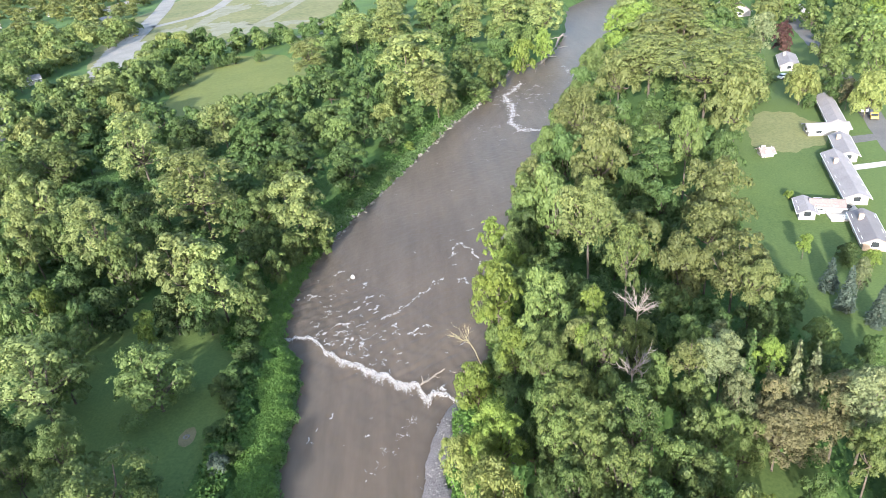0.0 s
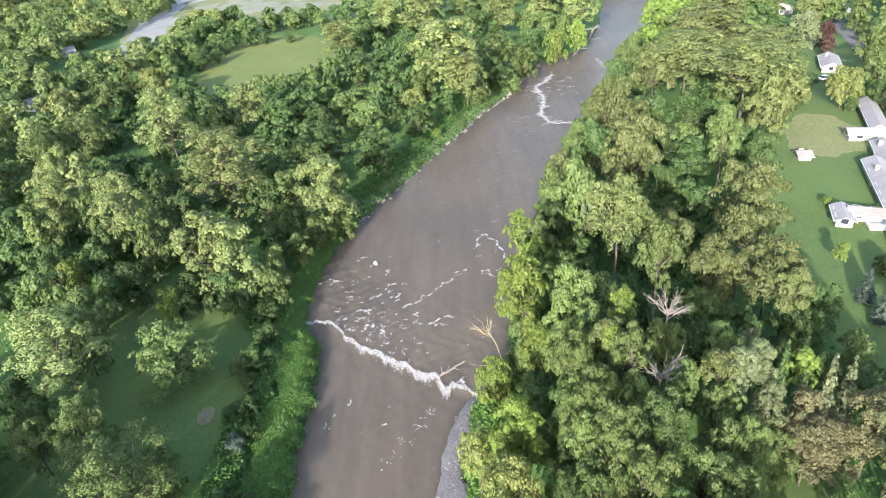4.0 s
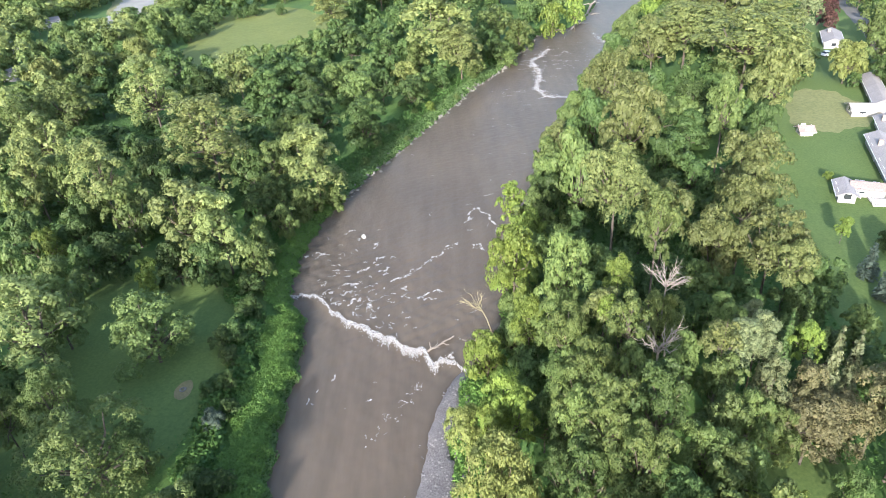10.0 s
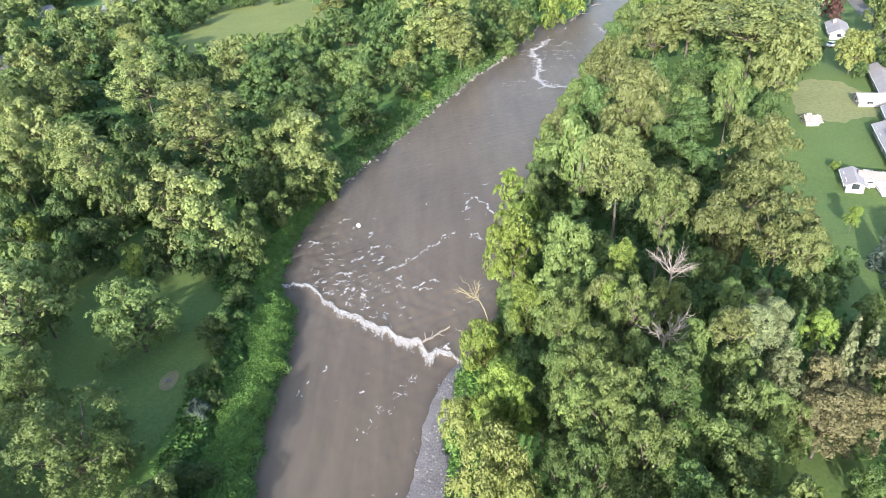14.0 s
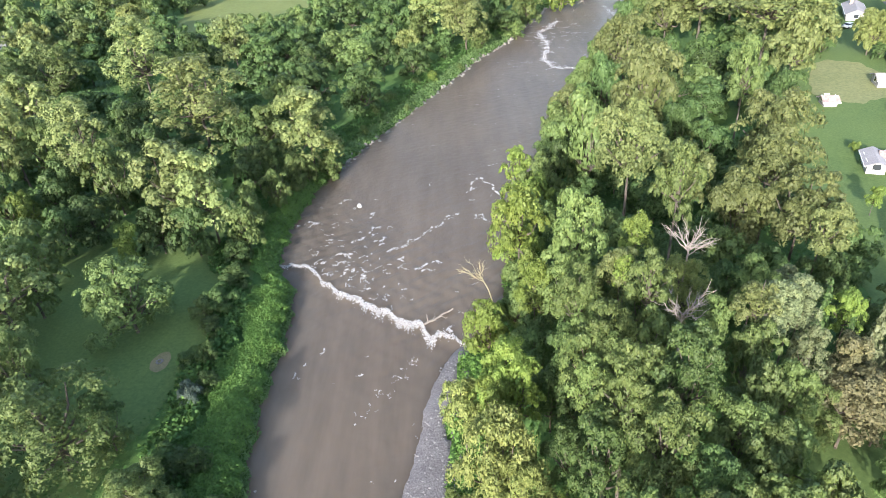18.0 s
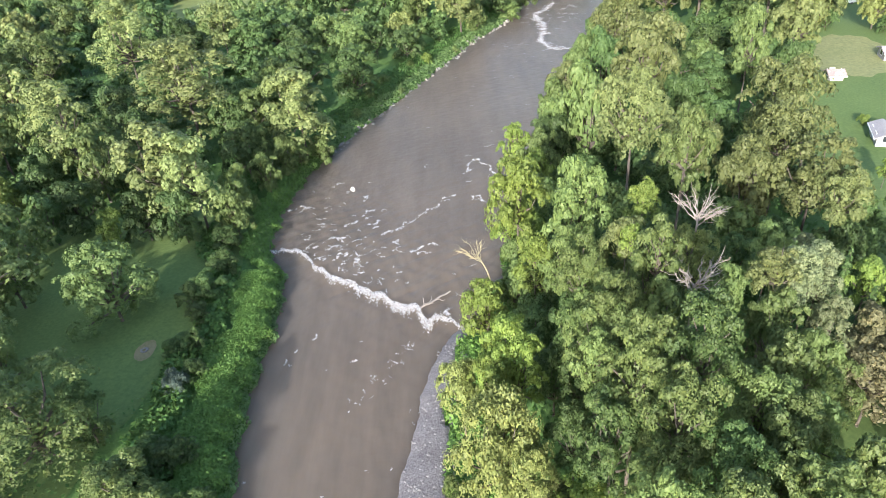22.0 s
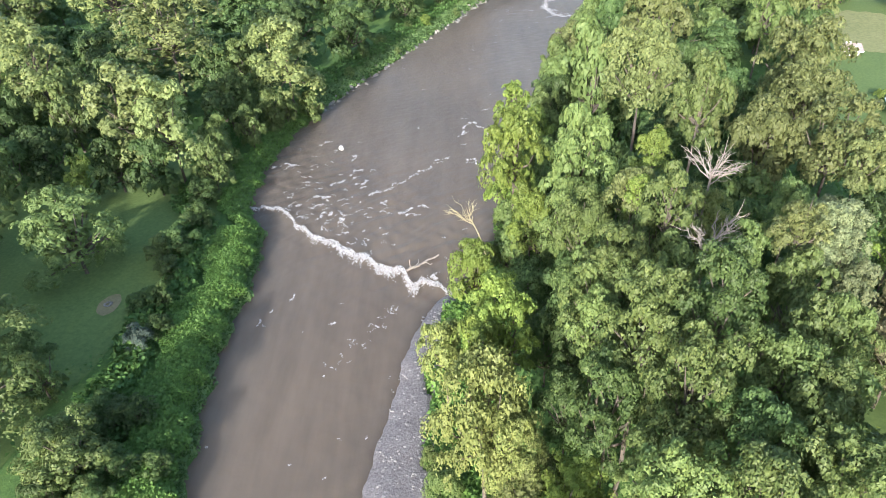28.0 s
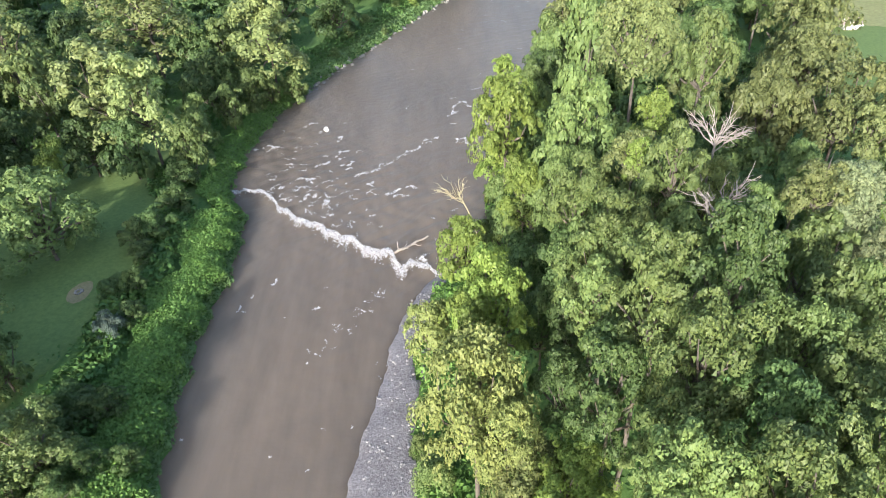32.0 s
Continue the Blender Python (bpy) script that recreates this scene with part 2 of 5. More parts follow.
RIGHT_X = (-4, -3, -3, -3, -1, 2, 5.2, 8.5, 15, 20.5, 29, 37.5, 48, 66, 92, 118, 135, 170, 250, 360, 9000)


def smooth(v, a, b):
    t = np.clip((np.asarray(v, float) - a) / (b - a), 0, 1)
    return t * t * (3 - 2 * t)


def bank_left(y):
    y = np.asarray(y, float)
    return np.interp(y, LEFT_Y, LEFT_X) + 0.35 * np.sin(y * 0.9) + 0.25 * np.sin(y * 2.3 + 1)


def bank_right(y):
    y = np.asarray(y, float)
    return np.interp(y, RIGHT_Y, RIGHT_X) + 0.4 * np.sin(y * 0.7 + 2)


def land(x, y):
    """Height of the ground: a channel below the water, a low terrace on one side, a higher wooded one on the other."""
    x, y = np.asarray(x, float), np.asarray(y, float)
    dl, dr = bank_left(y) - x, x - bank_right(y)
    left = 1.5 * smooth(dl, -0.6, 2.6) + 0.6 * smooth(dl, 3, 14) + 1.0 * smooth(dl, 20, 90)
    right = 1.3 * smooth(dr, -0.6, 3.0) + 0.8 * smooth(dr, 2, 12) + 4.5 * smooth(dr, 4, 18) * (1 - smooth(y, 75, 120)) * (1 - smooth(dr, 28, 60)) + 1.4 * smooth(dr, 20, 60)
    bed = -1.2
    z = np.where(dl > -0.6, left, np.where(dr > -0.6, right, 0.0))
    z = np.where((dl <= -0.6) & (dr <= -0.6), bed, z - 0.25 * ((dl < 0.4) & (dr < 0.4)))
    bar = smooth(x + 0.3 * np.sin(y * 0.31) + 0.1 * np.sin(y * 1.3) + 0.06 * np.sin(y * 3.7 + x), np.interp(y, (20, 40, 50, 60, 74), (-14.0, -12.4, -10.8, -8.8, -3.0)), np.interp(y, (20, 40, 50, 60, 74), (-7.5, -6.2, -5.4, -4.2, 0.5))) * (1 - smooth(y, 66, 80)) * (dr < 0)
    z = np.where((dr < 0) & (dl < 0), np.maximum(z, bed + bar * 1.75), z)
    return z + 0.18 * np.sin(x * 0.11 + 1) * np.cos(y * 0.09) * (z > 1) * (1 - smooth(np.abs(x), 70, 120)) * (1 - smooth(y, 180, 260))


def height(x, y):
    return float(land(x, y))


# ---- mesh helpers ----
def mesh_from(name, verts, faces, mats, smooth_faces=False):
    me = bpy.data.meshes.new(name)
    me.from_pydata(verts, [], faces)
    for m in mats if isinstance(mats, (list, tuple)) else [mats]:
        me.materials.append(m)
    if smooth_faces:
        me.polygons.foreach_set("use_smooth", [True] * len(me.polygons))
    me.update()
    return me


def quads_mesh(name, corners, mat):
    """corners: an array of n x 3 or 4 x 3; every face is an island of its own."""
    n, k = corners.shape[:2]
    me = bpy.data.meshes.new(name)
    me.vertices.add(k * n)
    me.vertices.foreach_set("co", np.ascontiguousarray(corners, dtype=np.float32).ravel())
    me.loops.add(k * n)
    me.loops.foreach_set("vertex_index", np.arange(k * n, dtype=np.int32))
    me.polygons.add(n)
    me.polygons.foreach_set("loop_start", np.arange(0, k * n, k, dtype=np.int32))
    me.polygons.foreach_set("loop_total", np.full(n, k, dtype=np.int32))
    me.materials.append(mat)
    me.update(calc_edges=True)
    return me


def part(name, bm, mat, parent, label=""):
    """One bmesh, or one ready mesh, as one object under a thing."""
    if isinstance(bm, bmesh.types.BMesh):
        me = bpy.data.meshes.new(name)
        bm.to_mesh(me)
        bm.free()
        me.materials.append(mat)
    else:
        me = bm
    ob = new(name, me)
    ob.parent = parent
    return tagged(ob, label)


def box(bm, lo, hi, m=None, bevel=0.0):
    made = bmesh.ops.create_cube(bm, size=1)["verts"]
    for v in made:
        v.co = Vector([lo[i] + (v.co[i] + 0.5) * (hi[i] - lo[i]) for i in range(3)])
    if bevel:
        edges = list({e for v in made for e in v.link_edges})
        made = [v for v in bmesh.ops.bevel(bm, geom=edges, offset=bevel, segments=1, affect="EDGES")["verts"]] or made
    if m is not None:
        for v in {w for v in made for f in v.link_faces for w in f.verts}:
            v.co = m @ v.co
    return bm


def tube(bm, a, b, ra, rb, sides=7):
    a, b = Vector(a), Vector(b)
    turn = (b - a).to_track_quat("Z", "Y").to_matrix()
    rings = []
    for p, r in ((a, ra), (b, rb)):
        rings.append([bm.verts.new(p + turn @ Vector((r * math.cos(2 * math.pi * i / sides), r * math.sin(2 * math.pi * i / sides), 0))) for i in range(sides)])
    for i in range(sides):
        bm.faces.new((rings[0][i], rings[0][(i + 1) % sides], rings[1][(i + 1) % sides], rings[1][i]))
    bm.faces.new(rings[1])
    return bm


def bent_limb(bm, a, b, ra, rb, rng, bends=3, sides=6, wobble=0.08):
    """A tapering, crooked limb from a to b. Returns its joints."""
    a, b = Vector(a), Vector(b)
    length = (b - a).length
    joints = [a]
    for i in range(1, bends + 1):
        p = a.lerp(b, i / bends)
        if i < bends:
            p += Vector(rng.normal(0, wobble * length, 3))
        joints.append(p)
    for i in range(bends):
        tube(bm, joints[i], joints[i + 1], ra + (rb - ra) * i / bends, ra + (rb - ra) * (i + 1) / bends, sides)
    return joints


# ---- ground: one sheet from the river to the horizon ----
def axis(lo, hi, step, far_lo, far_hi):
    near = list(np.arange(lo, hi + 0.01, step))
    out, d, v = [], step, hi
    while v < far_hi:
        d *= 1.25
        v += d
        out.append(v)
    back, d, v = [], step, lo
    while v > far_lo:
        d *= 1.25
        v -= d
        back.append(v)
    return np.array(back[::-1] + near + out)


gx, gy = axis(-50, 100, 0.8, -3500, 3500), axis(30, 300, 1.6, -900, 4200)
X, Y = np.meshgrid(gx, gy)
Z = land(X, Y)
rows, cols = X.shape
ids = np.arange(rows * cols).reshape(rows, cols)
faces = np.stack([ids[:-1, :-1], ids[:-1, 1:], ids[1:, 1:], ids[1:, :-1]], -1).reshape(-1, 4)
ground = new("ground", mesh_from("ground", np.stack([X, Y, Z], -1).reshape(-1, 3).tolist(), faces.tolist(), M_GRASS, True))
tagged(ground, "green meadow and bank soil sloping to the river", "ground", kind="structure")


def drape(name, x0, x1, y0, y1, step, inside, mat, lift=0.06, label="", category="ground"):
    """A patch of surface laid on the ground wherever inside(x, y) is positive."""
    xs, ys = np.arange(x0, x1 + step / 2, step), np.arange(y0, y1 + step / 2, step)
    PX, PY = np.meshgrid(xs, ys)
    keep = inside(PX, PY) > 0
    PZ = land(PX, PY) + lift
    index = np.arange(PX.size).reshape(PX.shape)
    cell = keep[:-1, :-1] & keep[:-1, 1:] & keep[1:, 1:] & keep[1:, :-1]
    f = np.stack([index[:-1, :-1], index[:-1, 1:], index[1:, 1:], index[1:, :-1]], -1)[cell]
    used, inv = np.unique(f, return_inverse=True)
    co = np.stack([PX, PY, PZ], -1).reshape(-1, 3)[used]
    ob = new(name, mesh_from(name, co.tolist(), inv.reshape(-1, 4).tolist(), mat, True))
    return tagged(ob, label, category, kind="structure")


def ribbon(name, line, width, mat, lift=0.08, label="", category="road"):
    """A road or path along a line, draped on the ground."""
    pts = []
    for (ax, ay), (bx, by) in zip(line, line[1:]):
        n = max(2, int(math.hypot(bx - ax, by - ay) / 3))
        pts += [(ax + (bx - ax) * i / n, ay + (by - ay) * i / n) for i in range(n)]
    pts.append(line[-1])
    verts, f = [], []
    for i, (x, y) in enumerate(pts):
        a, b = pts[max(0, i - 1)], pts[min(len(pts) - 1, i + 1)]
        dx, dy = b[0] - a[0], b[1] - a[1]
        l = math.hypot(dx, dy) or 1
        w = width * (1 + 0.06 * math.sin(i * 1.7)) / 2
        for s in (-1, -0.33, 0.33, 1):
            px, py = x - dy / l * w * s, y + dx / l * w * s
            verts.append((px, py, height(px, py) + lift))
        if i:
            f += [(4 * i - 4 + k, 4 * i - 3 + k, 4 * i + 1 + k, 4 * i + k) for k in range(3)]
    return tagged(new(name, mesh_from(name, verts, f, mat, True)), label, category, kind="structure")


# ---- water, with a low fall at the weir ----
WEIR = ((-30, 92.0), (-27.5, 92.1), (-25.5, 91.6), (-22, 87.1), (-19, 83.3), (-15.2, 81.4), (-12, 78.7), (-8.7, 76), (-6.7, 75.5), (-5.2, 71.8), (-4.2, 72.8), (-2.5, 72.2), (-0.5, 70.8), (3, 70.2))


def weir_y(x):
    return np.interp(x, [p[0] for p in WEIR], [p[1] for p in WEIR])


def water_level(x, y):
    """Flat below the weir, a hand's breadth higher above it, a little wavy."""
    d = y - weir_y(x)
    step = 0.32 * smooth(d, -1.2, 0.6) + 0.0 * d
    lively = 0.25 + np.exp(-((d - 10) / 13) ** 2)
    rough = 0.075 * lively * (np.sin(x * 1.3 + 1.5 * np.sin(y * 0.9)) * np.sin(y * 1.4 + x * 0.35) + 0.6 * np.sin(x * 2.9 - y * 1.1) * np.sin(y * 2.3 + 2 * np.sin(x * 0.7)))
    return step + 1.3 * rough


wy = axis(30, 170, 0.4, -300, 520)
WX, WY = np.meshgrid(np.linspace(0, 1, 96), wy)
left_edge, right_edge = bank_left(WY) - 2.0, bank_right(WY) + 2.0
WX = left_edge + WX * (right_edge - left_edge)
WZ = water_level(WX, WY)
ids = np.arange(WX.size).reshape(WX.shape)
faces = np.stack([ids[:-1, :-1], ids[:-1, 1:], ids[1:, 1:], ids[1:, :-1]], -1).reshape(-1, 4)
water = new("water", mesh_from("water", np.stack([WX, WY, WZ], -1).reshape(-1, 3).tolist(), faces.tolist(), M_WATER, True))
tagged(water, "brown muddy river water with small ripples", "river", kind="structure")


# ---- trees ----
RNG = np.random.default_rng(7)


def unit(rng, n):
    v = rng.normal(0, 1, (n, 3))
    return v / np.linalg.norm(v, axis=1)[:, None]


def leaf_quads(rng, centre, facing, size, fine=False):
    """Small bent leaf sprays: centre n x 3, facing n x 3, size n."""
    n = len(centre)
    a = np.cross(facing, unit(rng, n))
    a /= np.linalg.norm(a, axis=1)[:, None] + 1e-9
    b = np.cross(facing, a)
    b /= np.linalg.norm(b, axis=1)[:, None] + 1e-9
    s = size[:, None] * 1.12
    notch = rng.uniform(-0.12, 0.5, (n, 1))
    f = facing / (np.linalg.norm(facing, axis=1)[:, None] + 1e-9)
    if fine:
        return np.stack([centre - a * s * 0.5 - b * s * 0.3, centre + a * s * 0.5 - b * s * 0.3 * notch / 0.5, centre + b * s * (0.45 + notch * 0.4) + f * s * 0.2], 1)
    return np.stack([centre - a * s * 0.55, centre - b * s * 0.5 + f * s * 0.2, centre + a * s * 0.55, centre + b * s * notch + f * s * 0.14], 1)


SHAPES = {"oak": (0.78, -0.8, 0.36), "maple": (0.95, -0.85, 0.34), "cotton": (1.35, -0.8, 0.42), "willow": (0.85, -0.7, 0.36), "bush": (0.75, -0.45, 0.42)}


def boughs(rng, form, count):
    """Centres and radii of a crown's boughs, for a crown of radius 1 whose middle is the origin."""
    tall, low, fat = SHAPES[form]
    c, r = [], []
    for i in range(count):
        u = (i + 0.5) / count
        z = min(0.98, low + (1 - low) * (1 - u) ** 0.85 + rng.normal(0, 0.06))
        ang = i * 2.39996 + rng.normal(0, 0.4)
        rad = math.sqrt(max(0, 1 - max(z, 0) ** 2)) * (1 + 0.25 * min(z, 0))
        br = fat * (10 / max(count, 8)) ** 0.35 * rng.uniform(0.7, 1.25)
        reach = rng.uniform(0.72, 1.12) * (0.93 if form == "cotton" else 1)
        c.append((math.cos(ang) * rad * reach * (1 - br * 0.8), math.sin(ang) * rad * reach * (1 - br * 0.8), z * tall * (1 - br * 0.45)))
        r.append(br)
    for z, br in ((0.62, 0.34), (0.25, 0.42)):
        c.append((*rng.normal(0, 0.1, 2), z * tall))
        r.append(br)
    return np.array(c), np.array(r)


def crown_mesh(name, form, mat, seed, count, tufts, leaves, leaf):
    """A crown of radius 1: boughs, each set with domed tufts of leaf sprays that stand clear of one another."""
    rng = np.random.default_rng(seed)
    c, r = boughs(rng, form, count)
    deep = 1.3 if form == "cotton" else 0.8
    quads = []
    for middle, br in zip(c, r):
        n = max(3, round(tufts * (br / SHAPES[form][2]) ** 1.2))
        d = unit(rng, n)
        d[:, 2] = np.where(d[:, 2] < -0.25, -d[:, 2], d[:, 2])
        d += 0.35 * middle / (np.linalg.norm(middle) + 1e-6)
        d /= np.linalg.norm(d, axis=1)[:, None]
        tc = middle + d * br * rng.uniform(0.7, 1.0 if form == "cotton" else 1.15, (n, 1)) * np.array((1, 1, deep))
        tr = br * (8 / max(tufts, 5)) ** 0.4 * rng.choice((0.38, 0.5, 0.62), n) * rng.uniform(0.85, 1.15, n)
        up = d * 0.75 + np.array((0, 0, 0.55)) + unit(rng, n) * 0.15
        up /= np.linalg.norm(up, axis=1)[:, None]
        many = np.maximum(6, (leaves * (tr / (br * 0.5)) ** 1.5).astype(int))
        k = np.repeat(np.arange(n), many)
        e = unit(rng, len(k))
        lift = (e * up[k]).sum(1)[:, None]
        e = np.where(lift < -0.15, e - 2 * lift * up[k], e)
        lift = np.abs(lift)
        out = np.where(rng.uniform(0, 1, len(k)) < 0.2, rng.uniform(1.05, 1.35, len(k)), rng.uniform(0.7, 1.05, len(k)))[:, None]
        flat = rng.uniform(0.3, 0.6, n)[k][:, None]
        p = tc[k] + (e - up[k] * lift * flat) * tr[k][:, None] * out
        if form == "willow":
            p[:, 2] -= rng.uniform(0, 0.13, len(k))
        facing = e + up[k] * 0.3 + unit(rng, len(k)) * 0.42
        quads.append(leaf_quads(rng, p, facing, leaf * rng.uniform(0.6, 1.4, len(k)), True))
    inner = max(40, int(count * tufts * 2.2))
    e = unit(rng, inner)
    p = e * rng.uniform(0.15, 0.72, (inner, 1)) * np.array((1, 1, SHAPES[form][0]))
    quads.append(leaf_quads(rng, p, e + unit(rng, inner) * 0.4, leaf * rng.uniform(1.3, 2.1, inner), True))
    return np.concatenate(quads), c


def conifer_mesh(name, mat, seed, whorls, per, leaf, slim=0.34):
    """A spruce or pine, 1 high, of drooping whorls."""
    rng = np.random.default_rng(seed)
    quads = []
    for w in range(whorls):
        z = 0.1 + 0.88 * w / (whorls - 1)
        reach = slim * (1.02 - z) ** 0.8 * rng.uniform(0.8, 1.15)
        arms = 7 if w < whorls - 2 else 4
        for k in range(arms):
            ang = k * 2 * math.pi / arms + w * 0.7 + rng.normal(0, 0.15)
            n = max(3, int(per * (1.1 - z)))
            along = np.sqrt(rng.uniform(0.05, 1, n))
            side = rng.normal(0, 0.16, n) * reach * along
            p = np.stack([math.cos(ang) * along * reach - math.sin(ang) * side, math.sin(ang) * along * reach + math.cos(ang) * side, z - 0.1 * along * reach / slim * 0.8 + rng.normal(0, 0.008, n)], 1)
            facing = np.stack([math.cos(ang) * np.ones(n) * 0.4, math.sin(ang) * np.ones(n) * 0.4, np.ones(n)], 1) + unit(rng, n) * 0.5
            quads.append(leaf_quads(rng, p, facing, leaf * rng.uniform(0.7, 1.3, n)))
    return quads_mesh(name, np.concatenate(quads), mat)


def trunk_mesh(name, seed):
    """A tapered, slightly crooked trunk, 1 high and about 1 thick at the foot, with spreading roots."""
    rng = np.random.default_rng(seed)
    bm = bmesh.new()
    tube(bm, (0, 0, -0.03), (0, 0, 0.05), 0.75, 0.5, 9)
    rings = [(0, 0, 0.05), (0.06, 0.03, 0.35), (-0.05, 0.08, 0.7), (0.03, 0, 1.12)]
    for i in range(3):
        tube(bm, rings[i], rings[i + 1], 0.5 - 0.1 * i, 0.4 - 0.1 * i, 9)
    me = bpy.data.meshes.new(name)
    bm.to_mesh(me)
    bm.free()
    me.materials.append(M_BARK)
    return me


def limbs_mesh(name, seed, c):
    """Limbs from the foot of a crown of radius 1 to its boughs."""
    rng = np.random.default_rng(seed)
    bm = bmesh.new()
    for k, i in enumerate(range(0, len(c), max(1, len(c) // 11))):
        foot = (0.0, 0.0, -0.42 - 0.03 * (k % 2))
        bent_limb(bm, foot, c[i] * 0.92, 0.036, 0.01, rng, 3, 5, 0.05)
    me = bpy.data.meshes.new(name)
    bm.to_mesh(me)
    bm.free()
    me.materials.append(M_BARK)
    return me


FOOT = {"oak": -0.75, "maple": -0.75, "cotton": -1.25, "willow": -0.75, "bush": -0.5}
TOP = {"oak": 0.84, "maple": 1.02, "cotton": 1.4, "willow": 0.92, "bush": 0.85}
KINDS = {
    "oak": ("oak", L_OAK, "spreading dark green oak with clumped leaves"),
    "maple": ("maple", L_MAPLE, "full green maple with a rounded uneven crown"),
    "bright": ("maple", L_BRIGHT, "yellow-green riverside tree lit by low sun"),
    "cotton": ("cotton", L_COTTON, "tall olive-yellow cottonwood with an open crown"),
    "pale": ("willow", L_PALE, "pale yellowish willow with loose drooping boughs"),
    "dark": ("maple", L_DARK, "dark green broadleaf tree, some shade in its leaf colour"),
    "red": ("maple", L_RED, "small purple-leaved maple in a garden"),
    "pine": ("cotton", L_PINE, "pale olive pine with feathery upright boughs"),
    "rust": ("cotton", L_RUST, "browning conifer with rusty tan needles"),
    "bush": ("bush", L_DARK, "low dark green rounded shrub"),
    "bush_green": ("bush", L_MAPLE, "low bright green shrub on the bank"),
    "bush_yellow": ("bush", L_BRIGHT, "small yellow-green shrub on the bank"),
    "bush_grey": ("bush", L_GREY, "blue-grey rounded shrub on the lawn"),
}
# boughs, tufts on each, leaf sprays on each tuft, and their size
DETAIL = {"near": (11, 11, 66, 0.066), "mid": (12, 9, 54, 0.08), "far": (10, 9, 27, 0.104), "bulk": (7, 5, 19, 0.165), "speck": (6, 4, 12, 0.21), "big": (17, 13, 50, 0.054), "close": (16, 13, 84, 0.046), "huge": (24, 16, 62, 0.034)}
STOCK, LEAVES = {}, {}


def stock(kind, detail, variant):
    key = (kind, detail, variant)
    if key not in STOCK:
        form, mat, label = KINDS[kind]
        count, tufts, leaves, leaf = DETAIL[detail]
        if form == "bush":
            count = int(count * 0.7)
        seed = 31 * variant + sum(map(ord, kind + detail))
        quads, c = crown_mesh("crown", form, mat, seed, count, tufts, leaves, leaf)
        STOCK[key] = (quads_mesh("crown", quads, mat), trunk_mesh("trunk", seed + 5), limbs_mesh("limb", seed + 9, c))
        LEAVES[key] = quads
    return STOCK[key]


COUNTER = [0]


def tree(kind, x, y, tall, radius, detail="mid", label="", group=""):
    """A broadleaf tree or shrub: its foot on the ground at x, y, its height and the crown's radius in metres."""
    COUNTER[0] += 1
    i = COUNTER[0]
    form, mat, text = KINDS[kind]
    if detail == "near" and form != "bush" and tall < 10:
        radius = max(radius, 0.3 * tall)
    if radius > 6.2 and tall > 13 or radius > 4.2 and y < 95 and tall > 7:
        detail = "mid" if detail == "far" else "big"
    if y < 48 and x > -8 and radius > 1.8 and kind in ("dark", "oak") or y < 62 and (x > -8 and radius > 2.4 and kind in ("pale", "bright", "maple") or x < -24 and radius > 1.3 and form != "bush"):
        detail = "huge" if radius > 5.5 else "close"
    crown, trunk, limbs = stock(kind, detail, i % 3)
    root = new("shrub" if form == "bush" else "tree")
    turn = (i * 137.5) % 360
    root.matrix_world = pose(x, y, height(x, y) - 0.05, 0, 0, turn)
    tagged(root, label or text, "shrub" if form == "bush" else "tree", group or ("shrubs" if form == "bush" else "trees of the wood"))
    clear = {"cotton": 0.14, "bush": 0.0}.get(form, 0.06) * tall
    radius = min(radius * 1.02, (0.46 if kind == "cotton" else 0.38 if form == "cotton" else 0.56) * tall)
    squeeze = min((tall - clear) / (TOP[form] - FOOT[form]), radius * ({"cotton": 1.15, "oak": 1.4}.get(form, 1.8) if tall > 13.5 and kind != "bright" else 1.6))
    if form == "oak" and radius > 7.5:
        squeeze = min(squeeze, 0.64 * radius)
    mid = tall - TOP[form] * squeeze
    t = new("trunk", trunk)
    t.parent = root
    thick = 0.055 * radius + 0.011 * tall
    t.scale = (thick, thick, max(0.3, mid - 0.1 * squeeze))
    b = new("limb", limbs)
    b.parent = root
    b.location = (0, 0, mid)
    b.scale = (radius, radius, squeeze)
    c = new("crown", crown)
    c.parent = root
    c.location = (0, 0, mid)
    c.scale = (radius, radius, squeeze)
    return root


CONIFERS = {"spruce": (L_GREY, "blue-grey spruce with layered boughs", 0.3), "pine": (L_PINE, "pale olive pine with feathery boughs", 0.3), "rust": (L_RUST, "browning conifer with rusty needles", 0.4), "fir": (L_DARK, "dark green narrow fir tree", 0.26)}


def conifer(kind, x, y, tall, radius, detail="mid", label="", group="conifers"):
    mat, text, slim = CONIFERS[kind]
    COUNTER[0] += 1
    key = ("conifer", kind, detail, COUNTER[0] % 2)
    if key not in STOCK:
        w, per, leaf = {"near": (17, 34, 0.05), "mid": (13, 18, 0.065), "far": (8, 8, 0.11)}[detail]
        seed = sum(map(ord, kind)) + COUNTER[0] % 2
        bm = bmesh.new()
        bent_limb(bm, (0, 0, -0.03), (0, 0, 0.97), 0.02, 0.003, np.random.default_rng(seed), 4, 7, 0.004)
        me = bpy.data.meshes.new("trunk")
        bm.to_mesh(me)
        bm.free()
        me.materials.append(M_BARK)
        STOCK[key] = (conifer_mesh("crown", mat, seed, w, per, leaf, slim), me)
    crown, trunk = STOCK[key]
    root = new("conifer")
    root.matrix_world = pose(x, y, height(x, y) - 0.05, 0, 0, (COUNTER[0] * 77) % 360)
    tagged(root, label or text, "conifer", group)
    for name, me in (("trunk", trunk), ("crown", crown)):
        o = new(name, me)
        o.parent = root
        o.scale = (radius / slim, radius / slim, tall)
    return root


